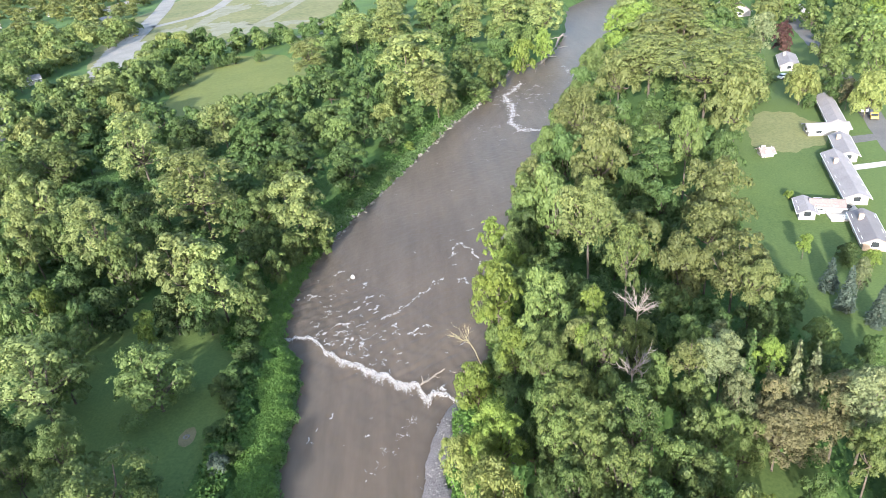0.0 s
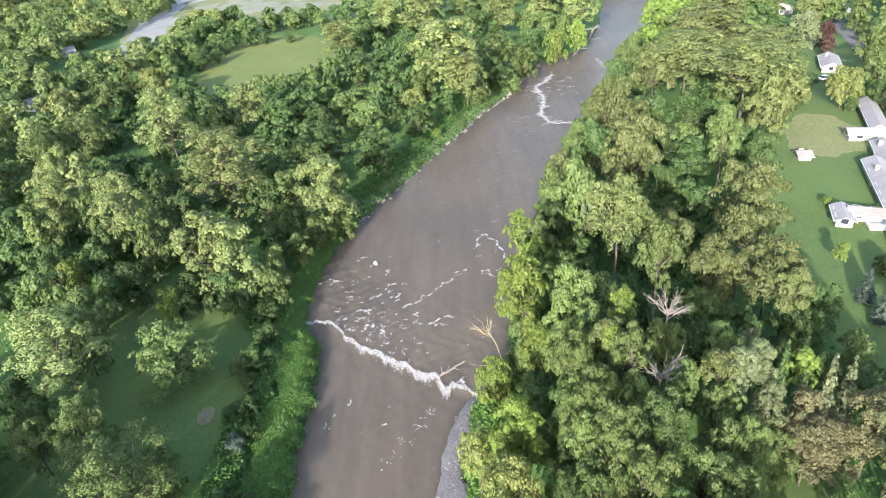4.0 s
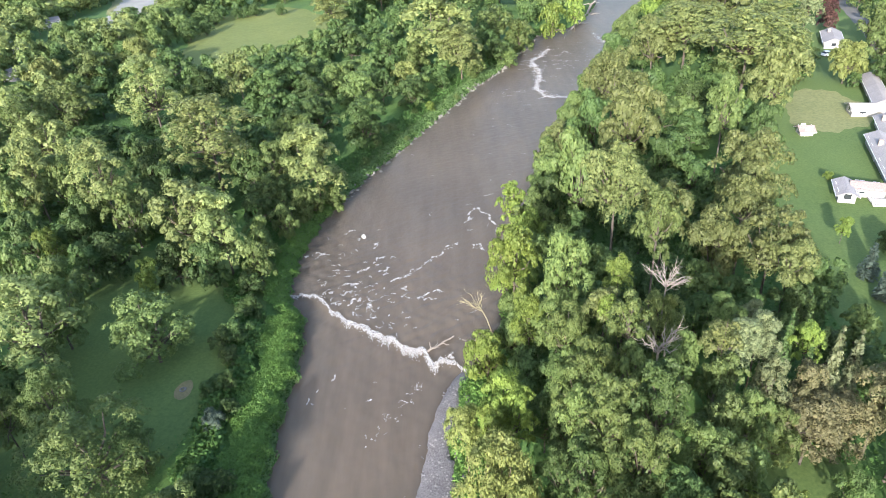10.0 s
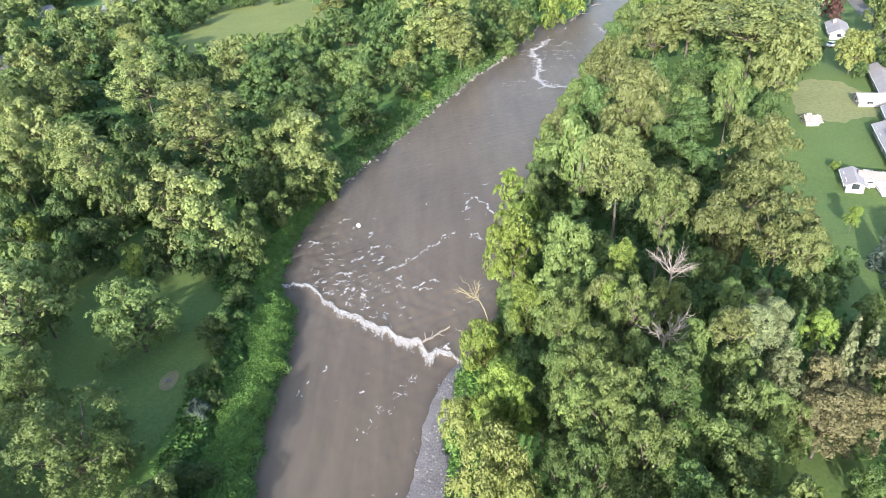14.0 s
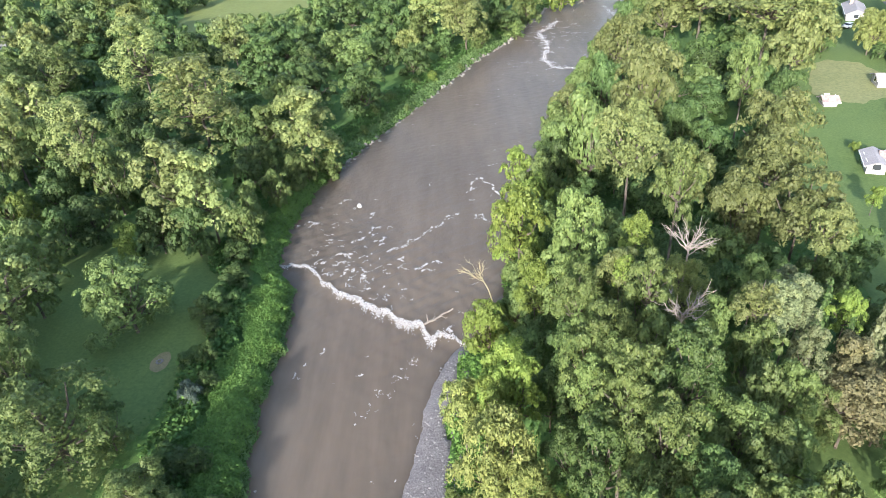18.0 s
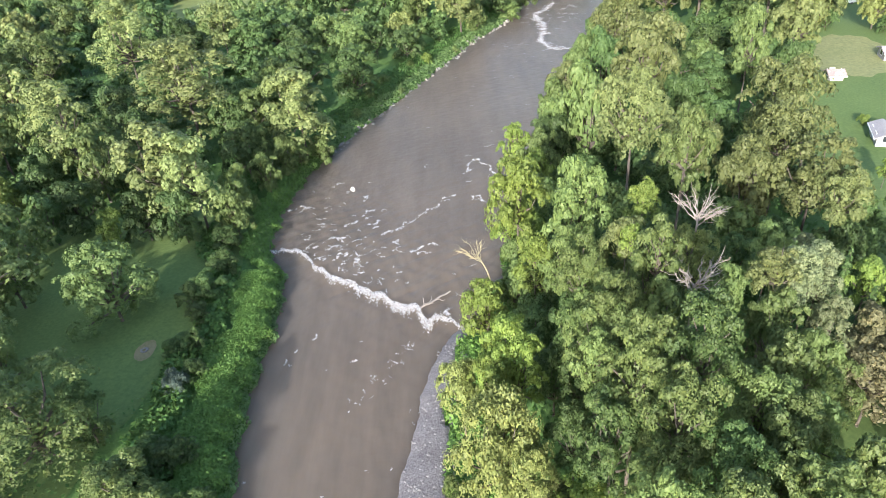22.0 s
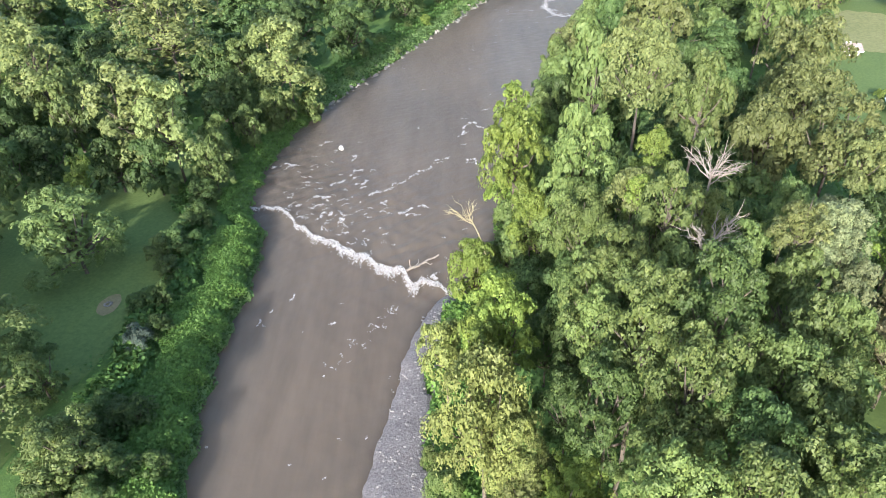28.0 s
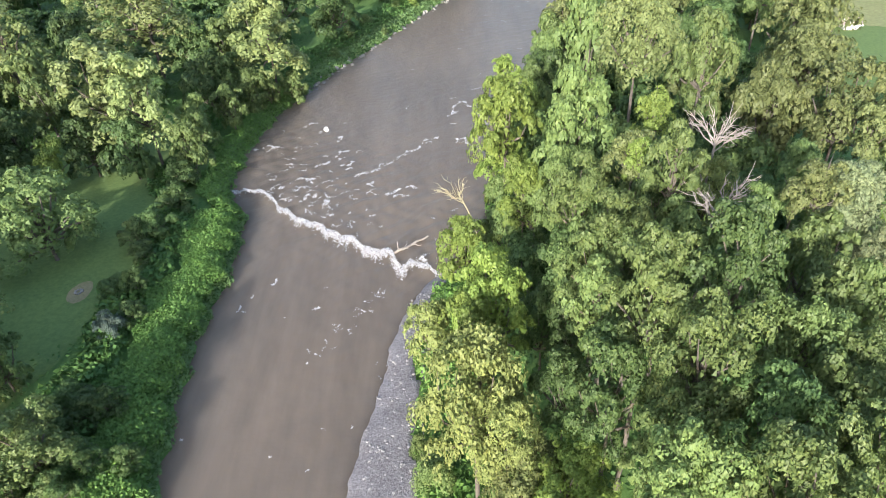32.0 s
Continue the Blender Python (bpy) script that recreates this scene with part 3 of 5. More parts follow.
def bare_tree(x, y, tall, spread, seed, label, mat, lean=(0, 0), name="dead_tree", thick=0.14, limbs=11):
    """A leafless tree: trunk, forking limbs and twigs."""
    rng = np.random.default_rng(seed)
    root = new(name)
    root.matrix_world = pose(x, y, height(x, y) - 0.1, 0, 0, 0)
    tagged(root, label, "dead tree", "bare trees")
    bm = bmesh.new()
    fork = Vector((lean[0] * 0.6, lean[1] * 0.6, tall - spread * 1.1))
    bent_limb(bm, (0, 0, 0), fork, thick, thick * 0.7, rng, 3, 8, 0.02)
    part("trunk", bm, mat, root)
    for k in range(limbs):
        ang = k * 2.4 + rng.normal(0, 0.3)
        out = spread * rng.uniform(0.55, 1.05)
        tip = Vector((lean[0] + math.cos(ang) * out, lean[1] + math.sin(ang) * out, tall - spread * rng.uniform(-0.05, 0.75)))
        bm = bmesh.new()
        j = bent_limb(bm, fork.lerp(Vector((lean[0] * 0.5, lean[1] * 0.5, tall - spread * 1.6)), rng.uniform(0, 0.9)), tip, thick * 0.5, thick * 0.16, rng, 4, 6, 0.06)
        for s in range(9):
            p = j[1 + s % 3].lerp(j[2 + s % 3], rng.uniform(0, 1))
            way = (tip - fork).normalized()
            q = p + way * rng.uniform(0.25, 0.5) * spread + Vector(rng.normal(0, 0.16 * spread, 3))
            bent_limb(bm, p, q, thick * 0.22, thick * 0.07, rng, 2, 4, 0.1)
        part("limb", bm, mat, root)
    return root


def woods(name, label, items, detail="bulk"):
    """Many trees that nobody could count, joined into one mesh. items: kind, x, y, height, radius."""
    parts, slots, mats = [], [], []
    trunks = bmesh.new()
    for i, (kind, x, y, tall, radius) in enumerate(items):
        form, mat, text = KINDS[kind]
        stock(kind, detail, i % 3)
        q = LEAVES[(kind, detail, i % 3)]
        squeeze = min(tall * 0.97 / (TOP[form] - FOOT[form]), radius * 1.8)
        a = i * 2.4
        turn = np.array(((math.cos(a), -math.sin(a), 0), (math.sin(a), math.cos(a), 0), (0, 0, 1)))
        z = height(x, y)
        parts.append((q * np.array((radius, radius, squeeze))) @ turn.T + np.array((x, y, z + tall - TOP[form] * squeeze)))
        if mat not in mats:
            mats.append(mat)
        slots += [mats.index(mat)] * len(q)
        tube(trunks, (x, y, z - 0.2), (x, y, z + tall * 0.7), 0.22, 0.1, 5)
    me = quads_mesh(name, np.concatenate(parts), mats[0])
    for m in mats[1:]:
        me.materials.append(m)
    me.polygons.foreach_set("material_index", slots)
    root = tagged(new(name, me), label, "woods", kind="stuff")
    part("trunks", trunks, M_BARK, root)
    return root


# ---- the wood on the low terrace ----
tree("cotton", -76.7, 164.6, 22.5, 8.6, "mid")
tree("cotton", -52.3, 132.6, 21.5, 9.7, "mid")
tree("cotton", -67.9, 115.0, 19.5, 6.5, "mid")
tree("cotton", -46.2, 99.1, 17.5, 5.8, "mid")
tree("cotton", -28.6, 122.5, 17.5, 6.2, "mid")
tree("maple", -61.7, 109.5, 14, 4.9, "mid")
tree("cotton", -40.3, 96.9, 16.5, 4.7, "mid")
tree("cotton", -1.0, 213.7, 25.5, 14.0, "far")
tree("cotton", -10.8, 306.4, 21.5, 11.7, "far")
tree("cotton", 4.2, 201.2, 17.5, 6.8, "far")
tree("cotton", -45.1, 272.0, 17.5, 9.8, "far")
tree("cotton", 43.4, 309.8, 21.5, 13.2, "far")
tree("cotton", 59.2, 297.0, 19.5, 8.9, "far")
tree("cotton", -29.0, 320.6, 19.5, 13.0, "far")
tree("cotton", 25.7, 306.6, 19.5, 11.7, "far")
tree("maple", -25.5, 178.9, 11, 5.6, "mid")
tree("pale", -13.2, 196.6, 9, 4.1, "far")
tree("dark", -21.9, 152.8, 12, 5.7, "mid")
tree("dark", -34.4, 160.6, 12, 6.3, "mid")
tree("maple", -38.7, 153.6, 11, 5.5, "mid")
tree("maple", -39.1, 130.0, 12, 4.8, "mid")
tree("dark", -21.3, 225.8, 11, 5.6, "far")
tree("dark", -33.4, 229.6, 13, 9.1, "far")
tree("maple", 18.0, 244.0, 13, 8.1, "far")
tree("maple", 26.4, 235.5, 11, 5.0, "far")
tree("bright", 41.0, 252.2, 15, 4.6, "far")
tree("bright", 51.2, 261.8, 15, 3.9, "far")
tree("maple", 41.6, 284.1, 12, 7.4, "far")
tree("cotton", -61.4, 189.0, 16.5, 5.6, "far")
tree("dark", -72.7, 192.2, 12, 5.7, "far")
tree("dark", -53.1, 185.8, 12, 6.8, "mid")
tree("dark", -47.8, 194.4, 12, 6.3, "far")
tree("maple", -105.6, 176.7, 15, 7.7, "mid")
tree("cotton", -93.1, 141.0, 17.5, 5.5, "mid")
tree("maple", -113.0, 166.3, 15, 6.9, "mid")
tree("cotton", -86.0, 122.0, 17.5, 4.5, "mid")
tree("maple", -82.3, 125.0, 13, 4.1, "mid")
tree("maple", -88.0, 117.6, 13, 3.9, "mid")
tree("maple", -120.4, 219.5, 14, 7.0, "far")
tree("pale", -129.9, 211.1, 14, 6.4, "far")
tree("maple", -129.5, 259.1, 13, 8.1, "far")
tree("pale", -108.3, 231.2, 14, 6.9, "far")
tree("dark", -93.3, 221.9, 12, 7.1, "far")
tree("maple", -71.5, 174.3, 12, 4.8, "mid")
tree("cotton", -59.7, 72.4, 16.5, 6.7, "near")
tree("maple", -60.3, 79.0, 13, 4.7, "mid")
tree("maple", -45.0, 74.6, 11.5, 6.0, "near")
tree("maple", -43.2, 52.2, 12.5, 7.3, "close")
tree("maple", -31.9, 45.2, 7.5, 3.8, "near")
tree("maple", -49.9, 59.3, 13, 3.5, "near")
tree("maple", -73.1, 92.0, 12, 3.8, "mid")
tree("maple", -63.9, 87.2, 11, 4.1, "mid")
tree("bright", -73.4, 101.8, 9, 2.5, "mid")
tree("dark", -77.0, 102.4, 12, 3.5, "mid")
tree("maple", -56.0, 58.0, 11, 2.6, "near")
tree("dark", -60, 65, 7, 3.2, "near")
tree("dark", -65.5, 69, 8, 3.4, "near")
tree("maple", -60, 50.5, 10.5, 4.0, "near")
tree("dark", -54.5, 44, 10, 4.2, "near")
tree("maple", -64, 57.5, 10.5, 4.0, "near")
tree("maple", -48.5, 43.5, 9, 3.6, "near")
tree("bright", -52.3, 91.6, 8, 2.3, "mid")
tree("dark", -61.2, 98.7, 9, 3.9, "mid")
tree("dark", -64.0, 95.6, 9, 3.0, "mid")
tree("dark", -48.8, 95.1, 9, 3.6, "mid")
tree("dark", -42.4, 93.5, 9, 3.3, "mid")
tree("maple", -34.6, 94.5, 8, 2.8, "mid")
tree("maple", -35.9, 101.9, 9, 3.1, "mid")
tree("maple", -32.6, 108.2, 8, 2.4, "mid")
tree("dark", -34.5, 116, 10, 3.4, "mid")
tree("dark", -37.3, 113.9, 11, 4.1, "mid")
tree("dark", -58.6, 120.5, 12, 4.7, "mid")
tree("dark", -43.9, 128.4, 11, 4.5, "mid")
tree("dark", -71.1, 108.3, 11, 4.1, "mid")
tree("dark", -65.9, 131.8, 13, 5.1, "mid")
tree("maple", -25.6, 123, 6, 2.4, "mid")
tree("maple", -29.2, 119.0, 6, 2.2, "mid")
tree("maple", -31.6, 116.4, 8, 2.6, "mid")
tree("dark", -10.9, 179.0, 9, 4.3, "mid")
tree("dark", -19.4, 184.4, 9, 4.0, "mid")
tree("maple", -33.9, 193.8, 10, 4.2, "far")
tree("dark", -39.7, 185.0, 10, 5.1, "mid")
tree("dark", -2.5, 193.4, 6, 2.8, "far")
tree("maple", 9.2, 205.4, 7, 3.0, "far")
tree("dark", 18.4, 220.9, 8, 4.7, "far")
tree("maple", 20.9, 218.9, 6, 3.2, "far")
tree("dark", 11.6, 298.8, 13, 9.2, "far")
tree("maple", -9.2, 212.1, 10, 4.6, "far")
tree("maple", 8.5, 343.7, 14, 10.5, "far")
tree("dark", -17.1, 260.0, 12, 7.7, "far")
# shrub row in the dark kind: its shade is put into the leaves
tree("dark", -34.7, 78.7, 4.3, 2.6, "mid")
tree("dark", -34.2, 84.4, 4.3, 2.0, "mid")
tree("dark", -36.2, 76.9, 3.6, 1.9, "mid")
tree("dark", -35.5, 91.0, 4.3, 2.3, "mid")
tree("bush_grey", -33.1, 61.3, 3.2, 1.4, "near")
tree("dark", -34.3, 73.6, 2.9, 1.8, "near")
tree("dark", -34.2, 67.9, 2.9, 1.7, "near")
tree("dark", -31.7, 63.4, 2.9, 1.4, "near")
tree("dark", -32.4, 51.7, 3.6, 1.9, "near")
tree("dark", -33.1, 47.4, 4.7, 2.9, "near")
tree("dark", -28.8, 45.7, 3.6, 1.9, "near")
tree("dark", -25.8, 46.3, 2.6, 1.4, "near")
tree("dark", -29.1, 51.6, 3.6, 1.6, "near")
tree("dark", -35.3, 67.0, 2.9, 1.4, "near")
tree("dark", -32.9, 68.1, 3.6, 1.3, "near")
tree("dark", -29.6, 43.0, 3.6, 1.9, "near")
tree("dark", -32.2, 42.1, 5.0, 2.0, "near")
tree("bush_yellow", -5.8, 176.8, 2.6, 2.5, "mid")
tree("bush_green", -10.0, 173.6, 2.2, 2.0, "mid")
tree("bush_green", -16.1, 161.8, 2.4, 2.1, "mid")
tree("bush_green", -18.8, 152.2, 2, 1.8, "mid")
tree("bush_green", -11.9, 156.7, 1.6, 1.4, "mid")
tree("bush_green", 1.9, 187.3, 2, 1.6, "far")
tree("bush_green", 6.9, 203.9, 3, 2.6, "far")
tree("bush_green", -21.1, 142.7, 2, 1.7, "mid")
conifer("fir", -149.5, 322.3, 5, 0.9, "far")
conifer("fir", -149.7, 327.0, 5, 0.9, "far")
conifer("fir", -149.9, 331.8, 5, 0.9, "far")
conifer("fir", -150.0, 336.8, 5, 0.9, "far")
conifer("fir", -150.2, 341.9, 5, 0.9, "far")
conifer("fir", -150.4, 347.2, 5, 1.0, "far")
conifer("fir", -149.9, 350.9, 5, 1.0, "far")
tree("bush", -100.9, 329.2, 5, 3.1, "far")
tree("bush", -96.3, 331.7, 5, 3.4, "far")
tree("bush", -92.3, 332.2, 6, 3.4, "far")
tree("bush", -79.2, 329.4, 5, 2.5, "far")
tree("bush", -113.8, 312.6, 7, 4.9, "far")
tree("bush", -108.3, 318.8, 6, 3.8, "far")
tree("bush", -109.7, 285.0, 8, 5.0, "far")
tree("bush", -120.3, 304.9, 6, 3.7, "far")
tree("bush", -106.2, 297.4, 6, 4.1, "far")


# ---- the wood on the high bank ----
tree("bright", 6.5, 73.0, 20.1, 3.5, "near")
tree("bright", 9.2, 101.7, 15.2, 2.5, "mid")
tree("bright", 13.8, 104.7, 9.2, 1.0, "mid")
tree("maple", 11.4, 63.5, 20.2, 3.3, "near")
tree("bright", 15.7, 57.7, 19.4, 1.4, "near")
tree("maple", 22.4, 66.6, 22.4, 2.6, "near")
tree("oak", 29.8, 84.7, 13.8, 3.7, "mid")
tree("oak", 22.5, 85.4, 20.1, 5.0, "mid")
tree("maple", 21.1, 103.7, 18.5, 5.1, "mid")
tree("oak", 31.9, 112.6, 22, 5.7, "mid")
tree("dark", 28.6, 127.2, 18, 4.6, "mid")
tree("oak", 37.6, 147.8, 20, 6.6, "mid")
tree("maple", 32.7, 151.2, 14.8, 4.8, "mid")
tree("maple", 18.0, 120.6, 11.8, 2.8, "mid")
tree("oak", 20.9, 122.8, 14.3, 2.9, "mid")
tree("bright", 86.3, 261.8, 17.8, 10.0, "far")
tree("oak", 67.0, 184.5, 21.5, 13.2, "mid")
tree("oak", 69.5, 152.0, 24.3, 11.1, "mid")
tree("oak", 80.1, 197.0, 23.4, 10.8, "far")
tree("oak", 72.0, 140.3, 18.6, 6.0, "mid")
tree("oak", 58.0, 184.9, 18.3, 6.0, "mid")
tree("oak", 85.2, 173.7, 22, 7.5, "mid")
tree("maple", 51.0, 117.9, 21.3, 3.5, "mid")
tree("dark", 50.9, 133.9, 9, 4.9, "mid")
tree("dark", 61.7, 122.6, 13, 3.8, "mid")
tree("oak", 44.8, 91.8, 18.6, 5.7, "mid")
tree("oak", 33.7, 75.6, 13.4, 4.0, "near")
tree("oak", 39.5, 72.6, 15.5, 4.5, "near")
tree("oak", 39.7, 67.9, 14.1, 2.8, "near")
tree("oak", 39.5, 80.7, 15.7, 3.5, "near")
tree("dark", 47.8, 143.7, 10, 4.4, "mid")
tree("dark", 44.1, 111.2, 9, 4.0, "mid")
tree("dark", 59.5, 155.9, 9, 5.3, "mid")
tree("dark", 39.7, 116.5, 11, 3.5, "mid")
tree("maple", 25.6, 53.8, 16.6, 1.9, "near")
tree("maple", 14.6, 49.6, 20.6, 1.9, "near")
tree("bright", 34.6, 53.6, 12.8, 1.6, "near")
tree("dark", 33.0, 62.2, 7, 2.4, "near")
tree("dark", 36.1, 61.2, 8, 2.4, "near")
tree("dark", 40.1, 66.2, 9, 2.5, "near")
tree("dark", 29.1, 66.8, 5, 1.8, "near")
tree("maple", 11.0, 54.0, 14.8, 2.7, "near")
tree("maple", 9.6, 58.5, 16.2, 2.5, "near")
tree("dark", 14.7, 51.3, 17.2, 2.3, "near")
tree("maple", 9.9, 46.8, 17.3, 2.8, "near")
tree("dark", 8.9, 67.5, 10, 2.6, "near")
tree("maple", 8.0, 63.8, 12.5, 2.2, "near")
tree("pale", 16.0, 58.4, 12.7, 2.0, "near")
tree("pine", 24.1, 47.7, 18.1, 1.9, "near")
tree("pine", 27.5, 50.6, 16.3, 1.8, "near")
conifer("fir", 33.2, 54.9, 13.2, 1.5, "near")
conifer("pine", 36.0, 51.1, 14.6, 1.7, "near")
conifer("fir", 33.4, 51.1, 11.8, 1.6, "near")
tree("pine", 28.0, 48.0, 13.1, 1.8, "near")
conifer("pine", 39.3, 52.7, 13, 1.8, "near")
tree("rust", 33.1, 49.1, 10.8, 2.1, "near")
tree("rust", 39.5, 47.8, 12.9, 2.9, "near")
tree("pine", 40.1, 44.8, 15.3, 2.6, "near")
tree("bright", 46.1, 51.8, 9.7, 1.7, "near")
tree("dark", 53.6, 62.1, 6, 1.9, "near")
tree("dark", 41.3, 59.7, 7, 2.1, "near")
tree("dark", 51.8, 60.8, 5, 1.7, "near")
tree("maple", 38.3, 41.0, 12, 2.2, "near")
bare_tree(21.6, 59.7, 16.5, 2.1, 3, "leafless dead tree with pale bleached limbs", M_DEADWOOD)
bare_tree(17.3, 48.7, 17.5, 2.1, 8, "leafless dead tree with pale bleached limbs", M_DEADWOOD)
tree("bright", 3.3, 49.5, 16.4, 3.3, "near")
tree("bright", 7.2, 63.4, 14.3, 2.1, "near")
tree("pale", 1.6, 41.8, 16.5, 3.6, "near")
tree("pale", -1.1, 51.1, 11.8, 2.2, "near")
tree("pale", 3.5, 39.9, 12.9, 2.5, "near")
tree("bright", 2.1, 47.4, 15.2, 2.4, "near")
tree("bush_green", -1.5, 44.0, 3, 1.7, "near")
tree("bush_green", -2.7, 47.2, 2, 0.9, "near")
tree("oak", 4.8, 38.3, 9.3, 1.6, "near")
tree("bright", 7.3, 37.6, 9.7, 2.0, "near")
tree("maple", 10.5, 54.7, 17.2, 2.5, "near")
tree("oak", 13.6, 54.3, 18.1, 2.0, "near")
tree("bright", 13.7, 53.2, 18.1, 1.2, "near")
tree("maple", 11.0, 47.9, 18.1, 2.5, "near")
tree("maple", 14.5, 47.1, 16.7, 2.3, "near")
tree("maple", 19.5, 47.9, 16.7, 2.2, "near")
tree("oak", 22.0, 46.3, 19.2, 1.6, "near")
tree("dark", 9.4, 54.4, 12, 2.2, "near")
tree("maple", 10.8, 39.9, 20.7, 2.7, "near")
tree("dark", 14.4, 39.6, 21.3, 2.6, "near")
tree("maple", 21.9, 44.6, 16.9, 2.3, "near")
tree("maple", 23.1, 41.3, 15.8, 1.9, "near")
tree("dark", 8.9, 38.0, 16.7, 2.6, "near")
tree("maple", 12.3, 35.9, 19.6, 2.6, "near")
tree("maple", 17.3, 36.9, 17.6, 2.6, "near")
tree("maple", 18.6, 34.7, 17.3, 1.5, "near")
tree("maple", 11.0, 34.0, 16.1, 2.5, "near")
tree("dark", 13.9, 32.3, 18.1, 2.3, "near")
tree("maple", 9.2, 43.7, 16.9, 1.8, "near")
tree("dark", 7.6, 43.3, 11, 2.2, "near")
tree("dark", 8.9, 48.2, 10, 1.8, "near")
tree("pine", 28.0, 50.3, 15.2, 1.7, "near")
tree("pine", 29.4, 56.3, 13.7, 1.5, "near")
tree("maple", 17.4, 32.7, 15.3, 1.4, "near")
tree("dark", 24.5, 69, 8, 3.2, "near")
tree("dark", 28.5, 66, 7.5, 3, "near")
tree("dark", 20, 68.5, 8.5, 3, "near")
tree("maple", 20.5, 61, 6, 2.4, "near")
tree("dark", 26.5, 54, 6.5, 2.6, "near")
tree("bright", 2.1, 66, 9, 3, "near")
tree("maple", 7.1, 74, 10, 3, "near")
tree("bright", 7.6, 80, 11, 3.2, "near")
tree("maple", 10.2, 86, 12, 3.4, "near")
tree("bright", 10.7, 92, 12, 3.2, "near")
tree("maple", 12.9, 98, 13, 3.5, "near")
tree("dark", 15.2, 104, 12, 3.4, "mid")
tree("maple", 16.7, 111, 12, 3.4, "mid")
tree("maple", 18.8, 118, 13, 3.6, "mid")
tree("dark", 22.1, 126, 12, 3.6, "mid")
tree("maple", 25.3, 135, 13, 3.8, "mid")
tree("maple", 29.1, 145, 13, 4, "mid")
tree("dark", 33.4, 156, 13, 4, "mid")
tree("maple", 38.5, 168, 13, 4, "mid")
tree("maple", 44.0, 181, 13, 4.2, "mid")
tree("dark", 49.2, 195, 13, 4.2, "mid")
tree("maple", 55.4, 210, 13, 4.4, "mid")
tree("maple", 62.9, 226, 14, 4.6, "mid")
tree("maple", 9.5, 30, 18.8, 2.6, "near")
tree("maple", 13.4, 28.8, 19, 2.6, "near")
tree("maple", 17.2, 29.4, 18.5, 2.6, "near")
tree("maple", 20.6, 31.2, 17.2, 2.2, "near")
tree("bright", 5.6, 32.6, 12.5, 2.3, "near")
tree("dark", 7.5, 52.5, 8.5, 2.1, "near")
tree("dark", 7.2, 57.5, 8.5, 2.1, "near")
tree("dark", 6.8, 61.5, 8, 2.0, "near")
tree("maple", 6.2, 69.5, 8.5, 2.2, "near")
tree("dark", 15.6, 64.5, 9.5, 2.4, "near")
tree("dark", 18.5, 55.5, 8.5, 2.4, "near")
tree("dark", -39.2, 54.5, 8, 2.6, "near")
tree("dark", -30.5, 51.0, 3.6, 2.2, "near")
tree("dark", -33.3, 48.4, 4.3, 2.3, "near")
tree("maple", 28.3, 46.2, 9, 2.7, "near")
tree("rust", 32.4, 46.6, 9, 3, "near")
tree("rust", 35.8, 47, 8.5, 2.6, "near")
tree("bright", 24.6, 36.6, 9.5, 1.3, "near")
tree("maple", 19.9, 39.6, 17.2, 2.2, "near")
tree("maple", 20.4, 36.0, 16.2, 2.0, "near")
tree("maple", 17.4, 33.6, 16.8, 2.3, "near")
tree("dark", 33.4, 40.2, 6, 1.1, "near")
tree("pale", 20.8, 58.5, 13.5, 2.8, "near")
# added beyond the left edge of view, to shade the lawn and near trees
tree("maple", -72, 47, 15, 4.5, "mid")
tree("dark", -57, 33, 15, 4.5, "mid")
tree("maple", -50, 28, 13, 4, "mid")
tree("dark", -79, 60, 15, 4.5, "mid")
tree("maple", -82, 72, 14, 4.5, "mid")
tree("maple", -74, 33, 15, 5, "mid")
tree("maple", -84, 48, 15, 5, "mid")
tree("maple", -54, 36, 19, 5, "mid")
tree("maple", -60, 28, 19, 5, "mid")
tree("maple", -66, 22, 20, 5, "mid")
tree("dark", -64, 41, 18, 4.5, "mid")
tree("maple", -70, 42, 19, 5, "mid")


# ---- gardens and the wood behind the houses ----
tree("bright", 61.2, 91.0, 5, 1.2, "mid")
conifer("spruce", 59.8, 81.2, 6, 1.8, "mid")
conifer("spruce", 59.1, 75.8, 8, 1.7, "near")
tree("pine", 62.4, 78.2, 7, 1.5, "mid")
tree("bush", 67.3, 88.5, 3.5, 2.1, "mid")
tree("bush_yellow", 71.3, 113.5, 2, 1.0, "mid")
tree("bush_yellow", 70.4, 86.5, 3, 1.5, "mid")
conifer("spruce", 61.3, 71.6, 7, 1.9, "near")
tree("pine", 115.5, 213.7, 16, 4.9, "far")
tree("red", 129.7, 226.6, 10, 3.2, "far")
tree("red", 125.1, 215.9, 8, 2.3, "far")
tree("pale", 103.4, 167.6, 11, 4.9, "mid")
tree("maple", 116.7, 174.3, 12, 4.8, "mid")
tree("maple", 129.2, 199.1, 12, 4.6, "far")
tree("maple", 144.9, 204.0, 13, 6.6, "far")
tree("maple", 154.5, 229.5, 12, 5.7, "far")
tree("pale", 111.6, 151.9, 12, 4.3, "mid")
tree("rust", 111.4, 159.4, 8, 2.1, "mid")
tree("maple", 152.7, 247.4, 12, 5.6, "far")
tree("maple", 130.7, 177.1, 12, 4.8, "mid")
tree("dark", 104.4, 164.0, 4, 1.8, "mid")
tree("bush", 105.4, 188.2, 4, 2.4, "far")
tree("maple", 101.9, 233.5, 16, 8.2, "far")
tree("dark", 113.7, 225.1, 12, 6.0, "far")
tree("maple", 131.1, 271.6, 12, 7.1, "far")
tree("bright", 171.0, 235.7, 12, 6.2, "far")
